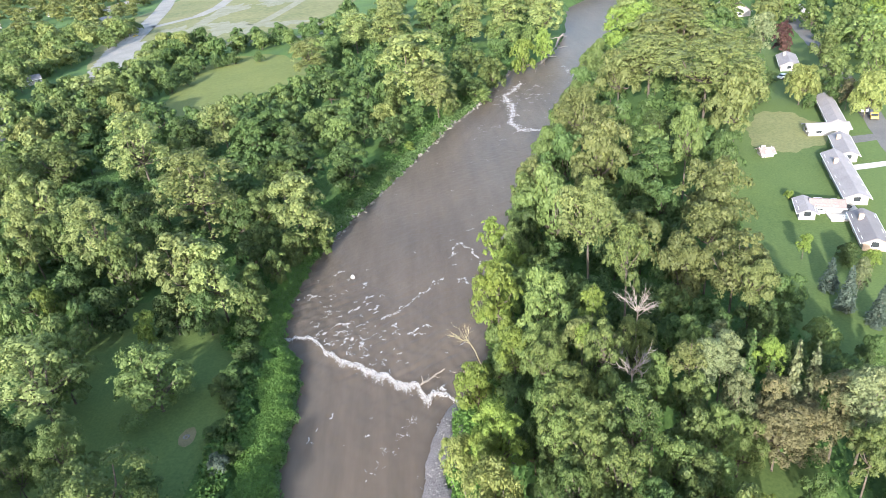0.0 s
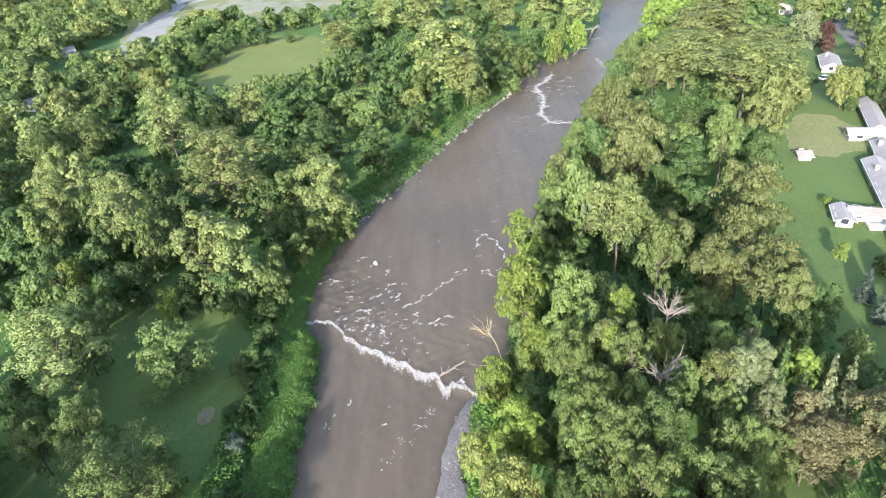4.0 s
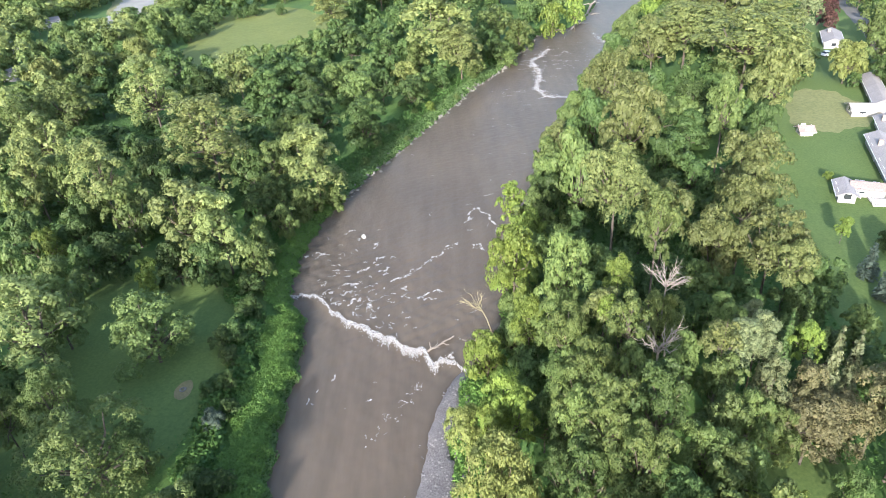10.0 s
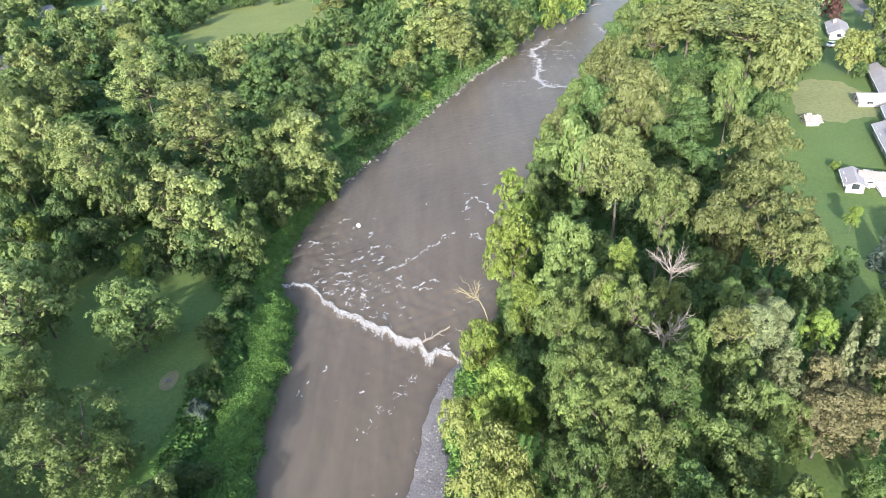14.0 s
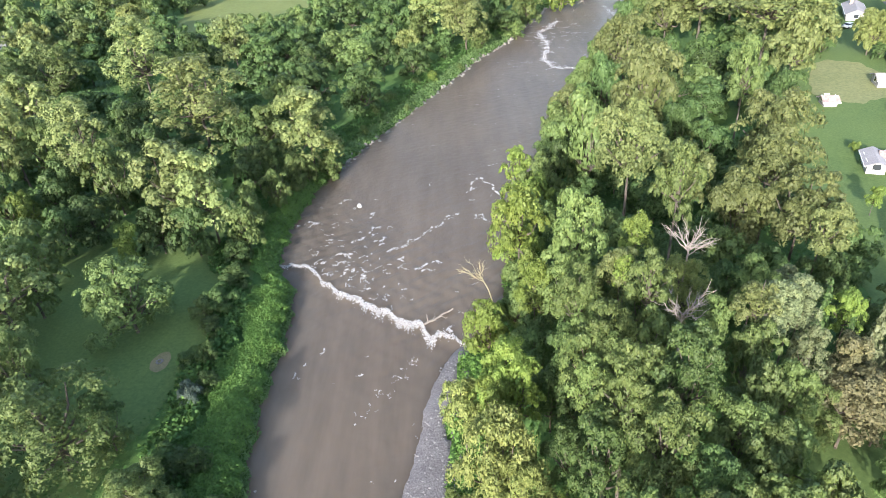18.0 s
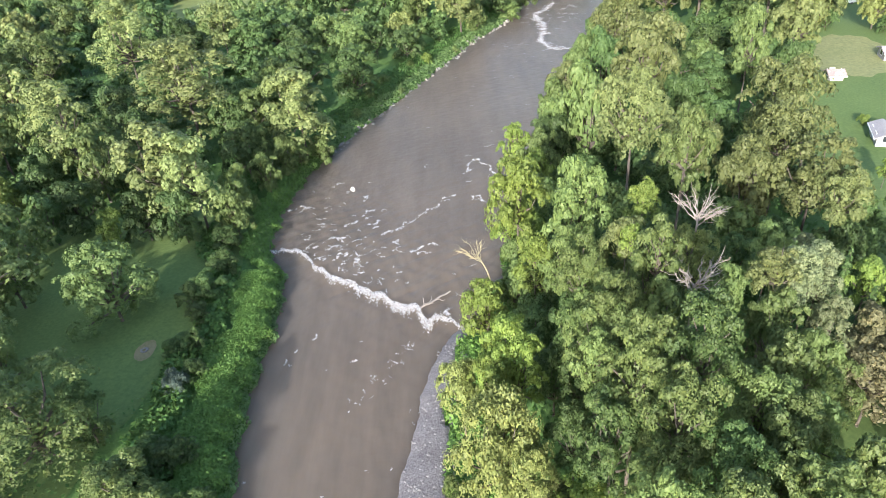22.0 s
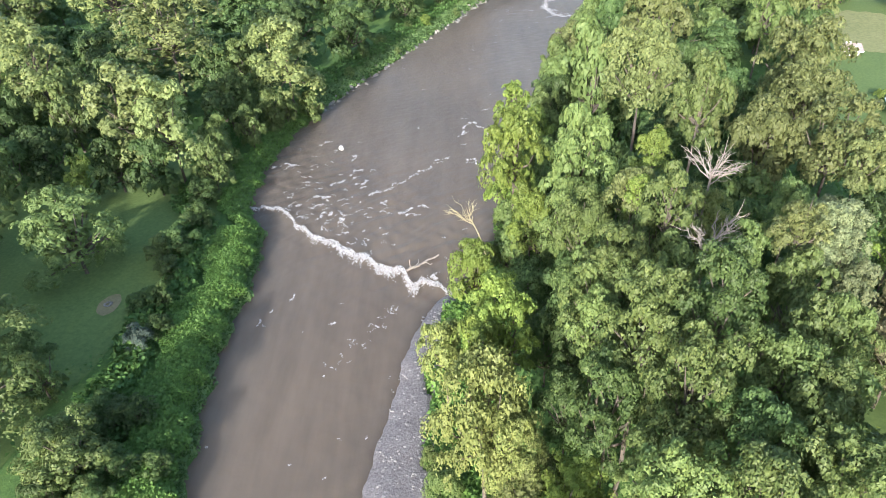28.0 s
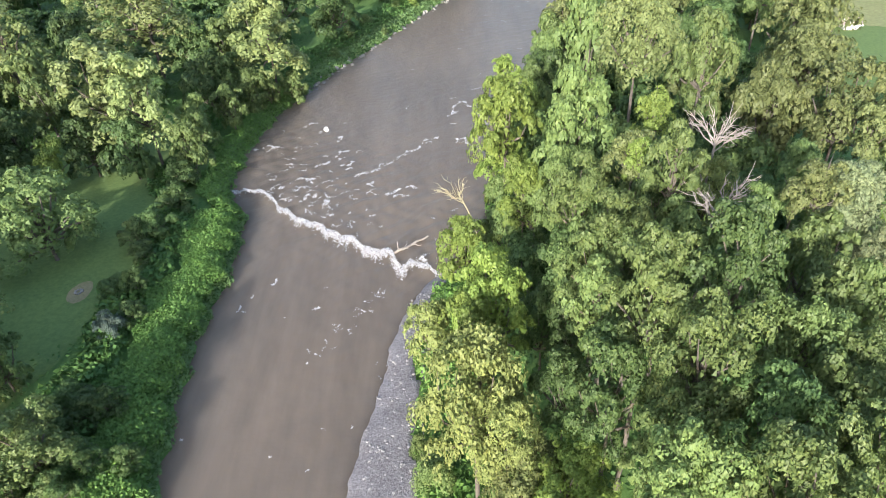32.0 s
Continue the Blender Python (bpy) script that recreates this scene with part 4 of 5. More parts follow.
tree("dark", 111.6, 165.2, 8, 3.1, "mid")
tree("maple", 154.3, 266.3, 12, 5.6, "far")
tree("oak", 108.0, 267.5, 17, 10.2, "far")
tree("oak", 89.7, 242.6, 17, 8.5, "far")
tree("maple", 120.6, 275.0, 14, 7.1, "far")
tree("dark", 96.5, 182.1, 12, 4.3, "mid")
tree("bush", 94.5, 171.9, 5, 3.2, "mid")


# ---- patches of ground, roads and paths ----
def blob(name, cx, cy, rx, ry, turn, ragged, mat, lift, label, category):
    """A patch with a smooth uneven outline, laid on the ground in rings."""
    c, s = math.cos(radians(turn)), math.sin(radians(turn))
    rings, around = 22, 88
    verts, f = [(cx, cy, height(cx, cy) + lift)], []
    for k in range(1, rings + 1):
        for i in range(around):
            a = 2 * math.pi * i / around
            r = (1 + ragged * math.sin(a * 3 + cx) + ragged * 0.6 * math.sin(a * 7 + cy) + ragged * 0.35 * math.sin(a * 17)) * k / rings
            u, v = rx * r * math.cos(a), ry * r * math.sin(a)
            x, y = cx + u * c - v * s, cy + u * s + v * c
            verts.append((x, y, height(x, y) + lift))
            j = (i + 1) % around
            if k == 1:
                f.append((0, 1 + i, 1 + j))
            else:
                o, p = 1 + (k - 2) * around, 1 + (k - 1) * around
                f.append((o + i, p + i, p + j, o + j))
    return tagged(new(name, mesh_from(name, verts, f, mat, True)), label, category, kind="structure")


drape("lawn", 40, 190, 20, 240, 1.6, lambda x, y: np.minimum(x - np.interp(y, (20, 90, 120, 150, 240), (44, 50, 58, 68, 104)), 190 - x), M_LAWN, 0.05, "mown green lawn behind the houses", "lawn")
blob("lawn", -50, 78, 18, 37, 0, 0.08, M_LAWN, 0.07, "shaded mown lawn between trees", "lawn")
blob("lawn", 30.5, 44, 7.5, 6.5, 0, 0.1, M_LAWN, 0.12, "small mown clearing under the trees", "lawn")
blob("field", -79, 290, 34, 62, 14, 0.06, M_HAY, 0.1, "open sunlit yellow-green field", "field")
blob("field", -120, 655, 118, 278, -8, 0.05, M_FIELD, 0.12, "dry yellowish open ground beyond the wood", "field")
ribbon("gravel_lot", [(-158, 322), (-168, 360), (-180, 405), (-192, 450)], 24, M_GRAVEL, 0.2, "pale gravel parking lot", "parking lot")
ribbon("gravel_road", [(-190, 440), (-205, 520), (-228, 630), (-270, 800)], 15, M_GRAVEL, 0.3, "pale gravel road beyond the wood")
ribbon("gravel_road", [(-199, 519), (-173, 553), (-168, 600), (-172, 660), (-150, 760)], 11, M_GRAVEL, 0.3, "pale gravel road beyond the wood")
ribbon("gravel_track", [(-160, 372), (-158, 440), (-155, 525), (-160, 600)], 10, M_TRACK, 0.26, "worn gravel track across dry ground")
ribbon("gravel_track", [(-145, 408), (-107, 404), (-65, 389), (-30, 400)], 7, M_TRACK, 0.26, "worn gravel track across dry ground")
ribbon("gravel_track", [(-112, 425), (-100, 500), (-85, 620)], 9, M_TRACK, 0.26, "worn gravel track across dry ground")
blob("bare_patch", -39.6, 68.4, 1.2, 1.9, 0, 0.03, M_SAND, 0.12, "round patch of bare earth in the lawn", "bare earth")
ribbon("road", [(96, 108), (107, 135), (120.5, 168), (139, 216), (160, 276), (200, 380), (270, 520)], 5, M_ASPHALT, 0.1, "grey asphalt street past the houses")
ribbon("driveway", [(90, 124), (103.5, 124)], 2.6, M_CONCRETE, 0.09, "concrete driveway to a house", "driveway")
ribbon("driveway", [(99, 139), (108.5, 139)], 4, M_ASPHALT, 0.09, "grey driveway to a house", "driveway")
ribbon("driveway", [(176, 300), (164, 268)], 5, M_CONCRETE, 0.1, "pale concrete driveway between trees", "driveway")
ribbon("foot_path", [(bank_left(y) - 9, y) for y in (165, 190, 215, 240)], 1.6, M_GRASS, 0.07, "trodden grass path along the bank", "path")
# drier grass, with the sunlit part of the lawn put into its colour
blob("dry_lawn", 90, 150, 9, 15, -24, 0.08, M_DRY_SUNLIT, 0.12, "dry yellowish lawn behind the ranch house, coloured as sunlit", "lawn")
for tx, ty, tw, th, tt in ((-130, 470, 14, 30, 20), (-90, 455, 10, 24, 60), (-150, 560, 12, 40, -10), (-60, 430, 16, 8, 10), (-110, 590, 20, 30, 30), (-170, 480, 8, 26, 15)):
    blob("worn_ground", tx, ty, tw, th, tt, 0.25, M_TRACK, 0.18, "worn pale patch of bare gravelly ground", "bare ground")


# ---- younger trees that close the woods ----
def open_ground(x, y):
    """Where no tree may stand: water, banks, lawns, fields, lots, houses."""
    if bank_left(y) - 9 < x < bank_right(y) + 3:
        return True
    if math.hypot((x + 50) / 19, (y - 84) / 31) < 1:
        return True
    if math.hypot((x + 79) / 36, (y - 290) / 66) < 1 or math.hypot((x + 172) / 30, (y - 385) / 122) < 1:
        return True
    if -250 < x < -20 and y > 392 + 0.12 * abs(x + 130) and x > -0.35 * (y - 392) - 165:
        return True
    if x > np.interp(y, (20, 90, 120, 150, 175, 240), (46, 50, 58, 68, 100, 104)) and y < 250 and x < 140:
        return True
    if bank_right(y) < x and math.hypot((x - 23) / 8, (y - 58) / 11) < 1:
        return True
    if math.hypot((x - 29.5) / 9, (y - 36) / 15) < 1:
        return True
    return False


def fill(rng, count, xs, ys, kinds, talls, radii, gap, seats):
    """Free seats for more trees: kind, x, y, height, radius."""
    out = []
    for _ in range(count * 14):
        x, y = rng.uniform(*xs), rng.uniform(*ys)
        if open_ground(x, y) or any((x - a) ** 2 + (y - b) ** 2 < gap * gap for a, b in seats):
            continue
        out.append((kinds[rng.integers(len(kinds))], x, y, rng.uniform(*talls), rng.uniform(*radii)))
        seats.append((x, y))
        if len(out) >= count:
            break
    return out


SEATS = [(o.location.x, o.location.y) for o in scene.objects if o.parent is None and o.name.split(".")[0] in ("tree", "conifer", "shrub", "dead_tree")]
# mostly the dark kind, so leaf colour gives the gaps their shade
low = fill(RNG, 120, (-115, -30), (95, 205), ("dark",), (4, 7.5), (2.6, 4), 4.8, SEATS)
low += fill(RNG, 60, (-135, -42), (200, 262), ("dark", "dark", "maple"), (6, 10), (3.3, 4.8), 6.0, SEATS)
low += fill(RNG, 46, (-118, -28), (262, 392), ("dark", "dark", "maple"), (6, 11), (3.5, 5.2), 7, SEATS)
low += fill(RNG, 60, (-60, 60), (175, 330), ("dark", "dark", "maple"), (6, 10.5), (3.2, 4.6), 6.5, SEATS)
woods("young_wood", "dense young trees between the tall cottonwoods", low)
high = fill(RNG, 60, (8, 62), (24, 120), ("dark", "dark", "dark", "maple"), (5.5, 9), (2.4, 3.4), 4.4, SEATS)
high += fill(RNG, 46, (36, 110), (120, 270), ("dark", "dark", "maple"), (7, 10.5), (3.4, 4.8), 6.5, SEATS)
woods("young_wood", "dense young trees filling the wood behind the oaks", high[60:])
woods("young_wood", "dense young trees filling the wood on the high bank", high[:60], "far")
# pale kinds favoured on the far left: distance haze put into leaf colour
far = fill(RNG, 90, (-205, -95), (110, 330), ("pale", "maple", "maple", "cotton", "cotton"), (9, 14), (4, 5.6), 7.5, SEATS)
far += fill(RNG, 240, (-330, -130), (150, 520), ("maple", "pale", "cotton", "pale", "maple"), (9, 14), (5, 7), 8.5, SEATS)
hazy = fill(RNG, 330, (-640, -215), (330, 1150), ("cotton", "pale", "pale", "maple"), (9, 14), (6.5, 10), 13.5, SEATS)
far += fill(RNG, 70, (-215, -120), (240, 420), ("maple", "pale", "cotton", "dark"), (9, 14), (5, 6.5), 8, SEATS)
far += fill(RNG, 60, (105, 260), (180, 420), ("dark", "maple", "oak", "maple", "bright"), (10, 16), (4.5, 7), 11, SEATS)
far += fill(RNG, 110, (-60, 190), (300, 620), ("dark", "maple", "cotton", "oak"), (11, 17), (5, 8), 11, SEATS)
# added round the river's bend so the water mirrors trees, not bright sky
far += fill(RNG, 80, (60, 230), (420, 560), ("dark", "maple", "oak"), (14, 19), (5, 8), 8, SEATS)
hazy += fill(RNG, 60, (190, 330), (300, 620), ("dark", "maple", "pale", "oak"), (10, 16), (5, 8), 11, SEATS)
woods("far_wood", "distant garden trees beyond the gravel lot, many paled for haze", hazy, "speck")
woods("far_wood", "far woods and garden trees, many paled for haze", far)


# ---- houses ----
def gable_roof(bm, L, W, eave, ridge, over=0.45, thick=0.18):
    """Two slabs that meet at the ridge; the ridge runs along x."""
    for s in (-1, 1):
        lo, hi = (W / 2 + over) * s, 0.0
        ze = eave - over * (ridge - eave) / (W / 2)
        q = [(-L / 2 - over, lo, ze), (L / 2 + over, lo, ze), (L / 2 + over, hi, ridge), (-L / 2 - over, hi, ridge)]
        top = [bm.verts.new((x, y, z + thick)) for x, y, z in q]
        low = [bm.verts.new(p) for p in q]
        if s > 0:
            top.reverse(), low.reverse()
        bm.faces.new(top)
        bm.faces.new(low[::-1])
        for i in range(4):
            bm.faces.new((top[(i + 1) % 4], top[i], low[i], low[(i + 1) % 4]))
    return bm


def shingle_rows(bm, L, W, eave, ridge, over=0.45, thick=0.18, rows=9):
    """Courses of shingles, each lapped a little over the one below."""
    rise = ridge - eave
    for s in (-1, 1):
        for k in range(rows):
            a, b = k / rows, (k + 1.12) / rows
            pts = []
            for u, lift in ((a, 0.045), (min(b, 1.0), 0.012)):
                y = (W / 2 + over) * (1 - u) * s
                z = (eave - over * rise / (W / 2)) + (rise + over * rise / (W / 2)) * u + thick + lift
                pts.append((y, z))
            v = [bm.verts.new((x, *p)) for x, p in ((-L / 2 - over, pts[0]), (L / 2 + over, pts[0]), (L / 2 + over, pts[1]), (-L / 2 - over, pts[1]))]
            w = [bm.verts.new((x, pts[0][0], pts[0][1] - 0.05)) for x in (-L / 2 - over, L / 2 + over)]
            if s > 0:
                bm.faces.new((v[1], v[0], v[3], v[2]))
                bm.faces.new((v[0], v[1], w[1], w[0]))
            else:
                bm.faces.new(v)
                bm.faces.new((v[1], v[0], w[0], w[1]))
    return bm


def opening(root, name, mat_pane, x, y, z, w, h, side, axis_x=True):
    """A window or door on a wall: a frame with a pane of its own. side: +1 or -1, the way it looks."""
    bm = bmesh.new()
    t = 0.09
    for lo, hi in (((-w / 2, -h / 2), (w / 2, -h / 2 + t)), ((-w / 2, h / 2 - t), (w / 2, h / 2)), ((-w / 2, -h / 2 + t), (-w / 2 + t, h / 2 - t)), ((w / 2 - t, -h / 2 + t), (w / 2, h / 2 - t))):
        box(bm, (lo[0], -0.05, lo[1]), (hi[0], 0.05, hi[1]))
    m = pose(x, y, z, 0, 0, 0 if axis_x else 90)
    frame_ob = part(name, bm, M_TRIM, root)
    frame_ob.matrix_basis = m
    bm = bmesh.new()
    box(bm, (-w / 2 + t, -0.025, -h / 2 + t), (w / 2 - t, 0.025, h / 2 - t))
    part("pane" if name == "window" else "panel", bm, mat_pane, frame_ob)
    return frame_ob


def house(name, cx, cy, L, W, turn, eave, ridge, wall_mat, roof_mat, label, chimney=True, windows=4, detail=True, category="house"):
    root = new(name)
    root.matrix_world = pose(cx, cy, height(cx, cy) - 0.15, 0, 0, turn)
    tagged(root, label, category, "houses" if category == "house" else "")
    bm = bmesh.new()
    v = []
    for x in (-L / 2, L / 2):
        v.append([bm.verts.new(p) for p in ((x, -W / 2, -0.4), (x, W / 2, -0.4), (x, W / 2, eave), (x, 0, ridge), (x, -W / 2, eave))])
    bm.faces.new(v[0][::-1])
    bm.faces.new(v[1])
    for i in range(5):
        bm.faces.new((v[0][i], v[0][(i + 1) % 5], v[1][(i + 1) % 5], v[1][i]))
    part("wall", bm, wall_mat, root)
    roof = part("roof", gable_roof(bmesh.new(), L, W, eave, ridge), roof_mat, root)
    part("shingles", shingle_rows(bmesh.new(), L, W, eave, ridge), roof_mat, roof)
    for s in (-1, 1):
        bm = bmesh.new()
        yy = (W / 2 + 0.47) * s
        ze = eave - 0.45 * (ridge - eave) / (W / 2)
        box(bm, (-L / 2 - 0.45, min(yy, yy + 0.1 * s), ze - 0.02), (L / 2 + 0.45, max(yy, yy + 0.1 * s), ze + 0.16))
        part("gutter", bm, M_TRIM, root, "white eaves gutter")
    if chimney:
        bm = bmesh.new()
        box(bm, (L * 0.2 - 0.4, 0.5, ridge - 1.0), (L * 0.2 + 0.4, 1.3, ridge + 0.8), None, 0.04)
        part("chimney", bm, M_BRICKWALL, root, "brick chimney stack")
    if detail:
        for s in (-1, 1):
            for k in range(windows):
                x = -L / 2 + L * (k + 0.5) / windows
                if k == windows // 2:
                    opening(root, "door", M_WOOD, x, s * (W / 2 + 0.03), 1.0, 1.0, 2.05, s)
                else:
                    opening(root, "window", M_GLASS, x, s * (W / 2 + 0.03), 1.5, 1.5, 1.2, s)
            opening(root, "window", M_GLASS, s * (L / 2 + 0.03), 0, 1.5, 1.4, 1.2, s, False)
    return root


house("house", 85.3, 118.2, 23, 3.9, 69, 1.9, 2.75, M_SIDING, M_SHINGLE, "long low white house with a pale shingle roof", True, 6)
house("house", 75.8, 96.0, 11, 3.6, 68, 1.9, 2.75, M_BRICKWALL, M_SHINGLE_GREY, "buff brick house with a grey shingle roof", True, 4)
house("garage", 70.9, 107.3, 6, 2.8, 68, 1.75, 2.35, M_SIDING, M_SHINGLE, "white garage with a pale roof beside a brick house", False, 2, True, "garage")
house("house_annex", 75.0, 107.2, 5.4, 3.2, -24, 1.75, 2.45, M_SIDING, M_SHINGLE_TAN, "low white annex with a tan roof", False, 2, True, "annex")
house("house", 94.4, 133.0, 12.5, 3.5, 67, 1.95, 2.75, M_SIDING, M_SHINGLE, "white ranch house with a pale roof", True, 5)
house("house_wing", 105.6, 157, 22, 3.3, 67, 1.95, 2.7, M_SIDING, M_SHINGLE, "long white wing with a pale roof", False, 5, True, "house")
house("house_wing", 97.9, 145.6, 9, 4.4, -14, 1.9, 2.65, M_SIDING, M_SHINGLE, "small white wing behind a ranch house", False, 2, True, "house")
house("house", 121, 206, 14, 5, 66, 2.1, 3.2, M_SIDING, M_SHINGLE, "white house with a pale roof among trees", True, 4)
house("house", 148, 302, 26, 9, 76, 2.55, 5.30, M_SIDING, M_SHINGLE_TAN, "white house with a reddish tan roof among trees", True, 6)
house("shed", 78.4, 136.9, 2.6, 3.0, -8, 1.3, 2.0, M_SIDING, M_SHINGLE_TAN, "small white garden shed with a tan roof on the lawn", False, 1, True, "shed")
for hx, hy, hl, ht in ((-269, 593, 30, 70), (-294, 723, 30, 65), (-220, 404, 10, 40), (-357, 621, 11, 20), (-147, 218, 8, 75), (-235, 467, 11, 30), (-300, 690, 14, 60), (-252, 444, 10, 15), (-182, 285, 9, 60), (-163, 246, 9, 80), (-265, 512, 11, 50), (-432, 798, 14, 35), (-300, 470, 11, 25), (-340, 540, 11, 70), (-400, 660, 12, 30), (-230, 330, 10, 20), (-280, 390, 10, 65), (-205, 350, 9, 35), (-370, 720, 13, 55)):
    house("house", hx, hy, hl, 6 if hl < 30 else 9, ht, 2.8, 4.6, M_SIDING, M_SHINGLE if hl > 14 else M_SHINGLE_GREY, "far white building with a pale roof among trees", False, 3, hl < 30)

# a terrace and a deck behind the brick house
deck = new("deck")
deck.matrix_world = pose(77.0, 104.8, height(77, 104.8), 0, 0, -14)
tagged(deck, "low wooden deck between garage and house", "deck")
for k in range(14):
    bm = bmesh.new()
    box(bm, (-3.0, -3.2 + k * 0.46, 0.28), (3.0, -3.2 + k * 0.46 + 0.43, 0.36), None, 0.01)
    part("board", bm, M_CONCRETE, deck)
bm = bmesh.new()
box(bm, (-2.9, -3.1, -0.3), (2.9, 3.1, 0.27))
part("base", bm, M_CONCRETE, deck)
for px, py, pl, pt, ph in ((0, -3.25, 6.0, 0, 0.9), (-3.05, 0, 6.2, 90, 0.9)):
    bm = bmesh.new()
    m = pose(px, py, 0.36, 0, 0, pt)
    for z in (0.45, ph):
        box(bm, (-pl / 2, -0.04, z), (pl / 2, 0.04, z + 0.08), m)
    for k in range(13):
        x = -pl / 2 + pl * k / 12
        box(bm, (x - 0.03, -0.03, 0), (x + 0.03, 0.03, ph), m)
    part("railing", bm, M_TRIM, deck, "white railing")
table = new("garden_table")
table.matrix_world = pose(78.2, 105.6, height(78, 105.6) + 0.36)
tagged(table, "dark garden table on the deck", "table")
bm = bmesh.new()
bmesh.ops.create_cone(bm, cap_ends=True, segments=16, radius1=0.75, radius2=0.78, depth=0.05, matrix=pose(0, 0, 0.74))
part("tabletop", bm, M_DARK, table)
for k in range(4):
    bm = bmesh.new()
    tube(bm, (0.5 * math.cos(k * 1.571), 0.5 * math.sin(k * 1.571), 0), (0.4 * math.cos(k * 1.571), 0.4 * math.sin(k * 1.571), 0.72), 0.03, 0.03)
    part("leg", bm, M_DARK, table)


def car(x, y, turn, paint, label):
    root = new("car")
    root.matrix_world = pose(x, y, height(x, y) + 0.11, 0, 0, turn)
    tagged(root, label, "car", "cars")
    bm = bmesh.new()
    rings = []
    for px, hw, z0, z1 in ((-2.2, 0.75, 0.4, 0.85), (-1.9, 0.86, 0.28, 0.98), (-0.2, 0.88, 0.25, 0.98), (1.2, 0.87, 0.25, 0.92), (1.95, 0.82, 0.28, 0.78), (2.2, 0.7, 0.38, 0.66)):
        rings.append([bm.verts.new((px, yy, z)) for yy, z in ((-hw, z0), (hw, z0), (hw, z1 - 0.08), (hw - 0.1, z1), (-hw + 0.1, z1), (-hw, z1 - 0.08))])
    for a, b in zip(rings, rings[1:]):
        for i in range(6):
            bm.faces.new((a[i], a[(i + 1) % 6], b[(i + 1) % 6], b[i]))
    bm.faces.new(rings[0][::-1])
    bm.faces.new(rings[-1])
    part("body", bm, paint, root)
    for nm, mat, inset, z0, z1 in (("cabin_glass", M_GLASS, 0.0, 0.92, 1.38), ("cabin_roof", paint, 0.5, 1.38, 1.45)):
        bm = bmesh.new()
        lo = [bm.verts.new(p) for p in ((-1.7 + inset, -0.78, z0), (0.95 - inset, -0.78, z0), (0.95 - inset, 0.78, z0), (-1.7 + inset, 0.78, z0))]
        hi = [bm.verts.new(p) for p in ((-1.25 + inset * 0.2, -0.62, z1), (0.3 - inset * 0.2, -0.62, z1), (0.3 - inset * 0.2, 0.62, z1), (-1.25 + inset * 0.2, 0.62, z1))]
        bm.faces.new(hi)
        bm.faces.new(lo[::-1])
        for i in range(4):
            bm.faces.new((lo[i], lo[(i + 1) % 4], hi[(i + 1) % 4], hi[i]))
        part(nm, bm, mat, root)
    for wx in (-1.35, 1.35):
        for wy in (-0.78, 0.78):
            bm = bmesh.new()
            bmesh.ops.create_cone(bm, cap_ends=True, segments=14, radius1=0.33, radius2=0.33, depth=0.2, matrix=pose(wx, wy, 0.22, 90))
            part("wheel", bm, M_DARK, root)


car(114.6, 156.5, 60, M_CARWHITE, "white car parked on the street verge")
car(113.6, 151, 60, M_CARGOLD, "yellow car parked on the street verge")
car(113, 193, 20, M_CARWHITE, "white car parked in a garden drive")
car(-198, 482, 75, M_CARGOLD, "yellow car on the far gravel road")

# ---- by and in the river ----
bare_tree(4.0, 76.5, 7.5, 1.7, 21, "leaning leafless sapling with dry twigs over the water", M_TWIG, (-3.4, 1.8), "dead_sapling", 0.1, 10)


def driftwood(name, a, b, ra, rb, seed, label, stubs):
    rng = np.random.default_rng(seed)
    root = new(name)
    root.matrix_world = Matrix.Translation(a)
    tagged(root, label, "driftwood")
    way = Vector(b) - Vector(a)
    bm = bmesh.new()
    j = bent_limb(bm, (0, 0, 0), way, ra, rb, rng, 6, 8, 0.012)
    part("trunk", bm, M_DEADWOOD, root)
    for k in range(stubs):
        p = j[1 + k % 5]
        side = Vector((-way.y, way.x, 0)).normalized() * (1 if k % 2 else -1)
        bm = bmesh.new()
        bent_limb(bm, p, p + side * rng.uniform(0.6, 1.6) * ra * 6 + way.normalized() * ra * 4 + Vector((0, 0, rng.uniform(0.1, 0.5) * ra * 5)), ra * 0.4, ra * 0.12, rng, 3, 5, 0.08)
        part("branch", bm, M_DEADWOOD, root)
    return root


driftwood("log", (-6.2, 75.2, 0.35), (-2.2, 78.1, 0.55), 0.17, 0.1, 4, "bleached log caught on the weir", 3)
driftwood("log", (-1.0, 77.3, 0.4), (4.5, 75.2, 0.8), 0.06, 0.03, 6, "thin bleached branch trailing in the water", 3)
driftwood("log", (-5.7, 75.6, 0.1), (-5.75, 75.9, 1.5), 0.07, 0.04, 9, "short snag standing in the weir", 1)
driftwood("fallen_tree", (70, 309, 1.9), (45.5, 252, 0.35), 0.65, 0.22, 12, "long bleached fallen tree lying along the far bank", 7)


def stone_mesh(seed):
    rng = np.random.default_rng(seed)
    bm = bmesh.new()
    bmesh.ops.create_icosphere(bm, subdivisions=1, radius=1)
    for v in bm.verts:
        v.co *= rng.uniform(0.72, 1.12)
        v.co.z *= 0.7
    me = bpy.data.meshes.new("stone")
    bm.to_mesh(me)
    bm.free()
    me.materials.append(M_STONE)
    return me


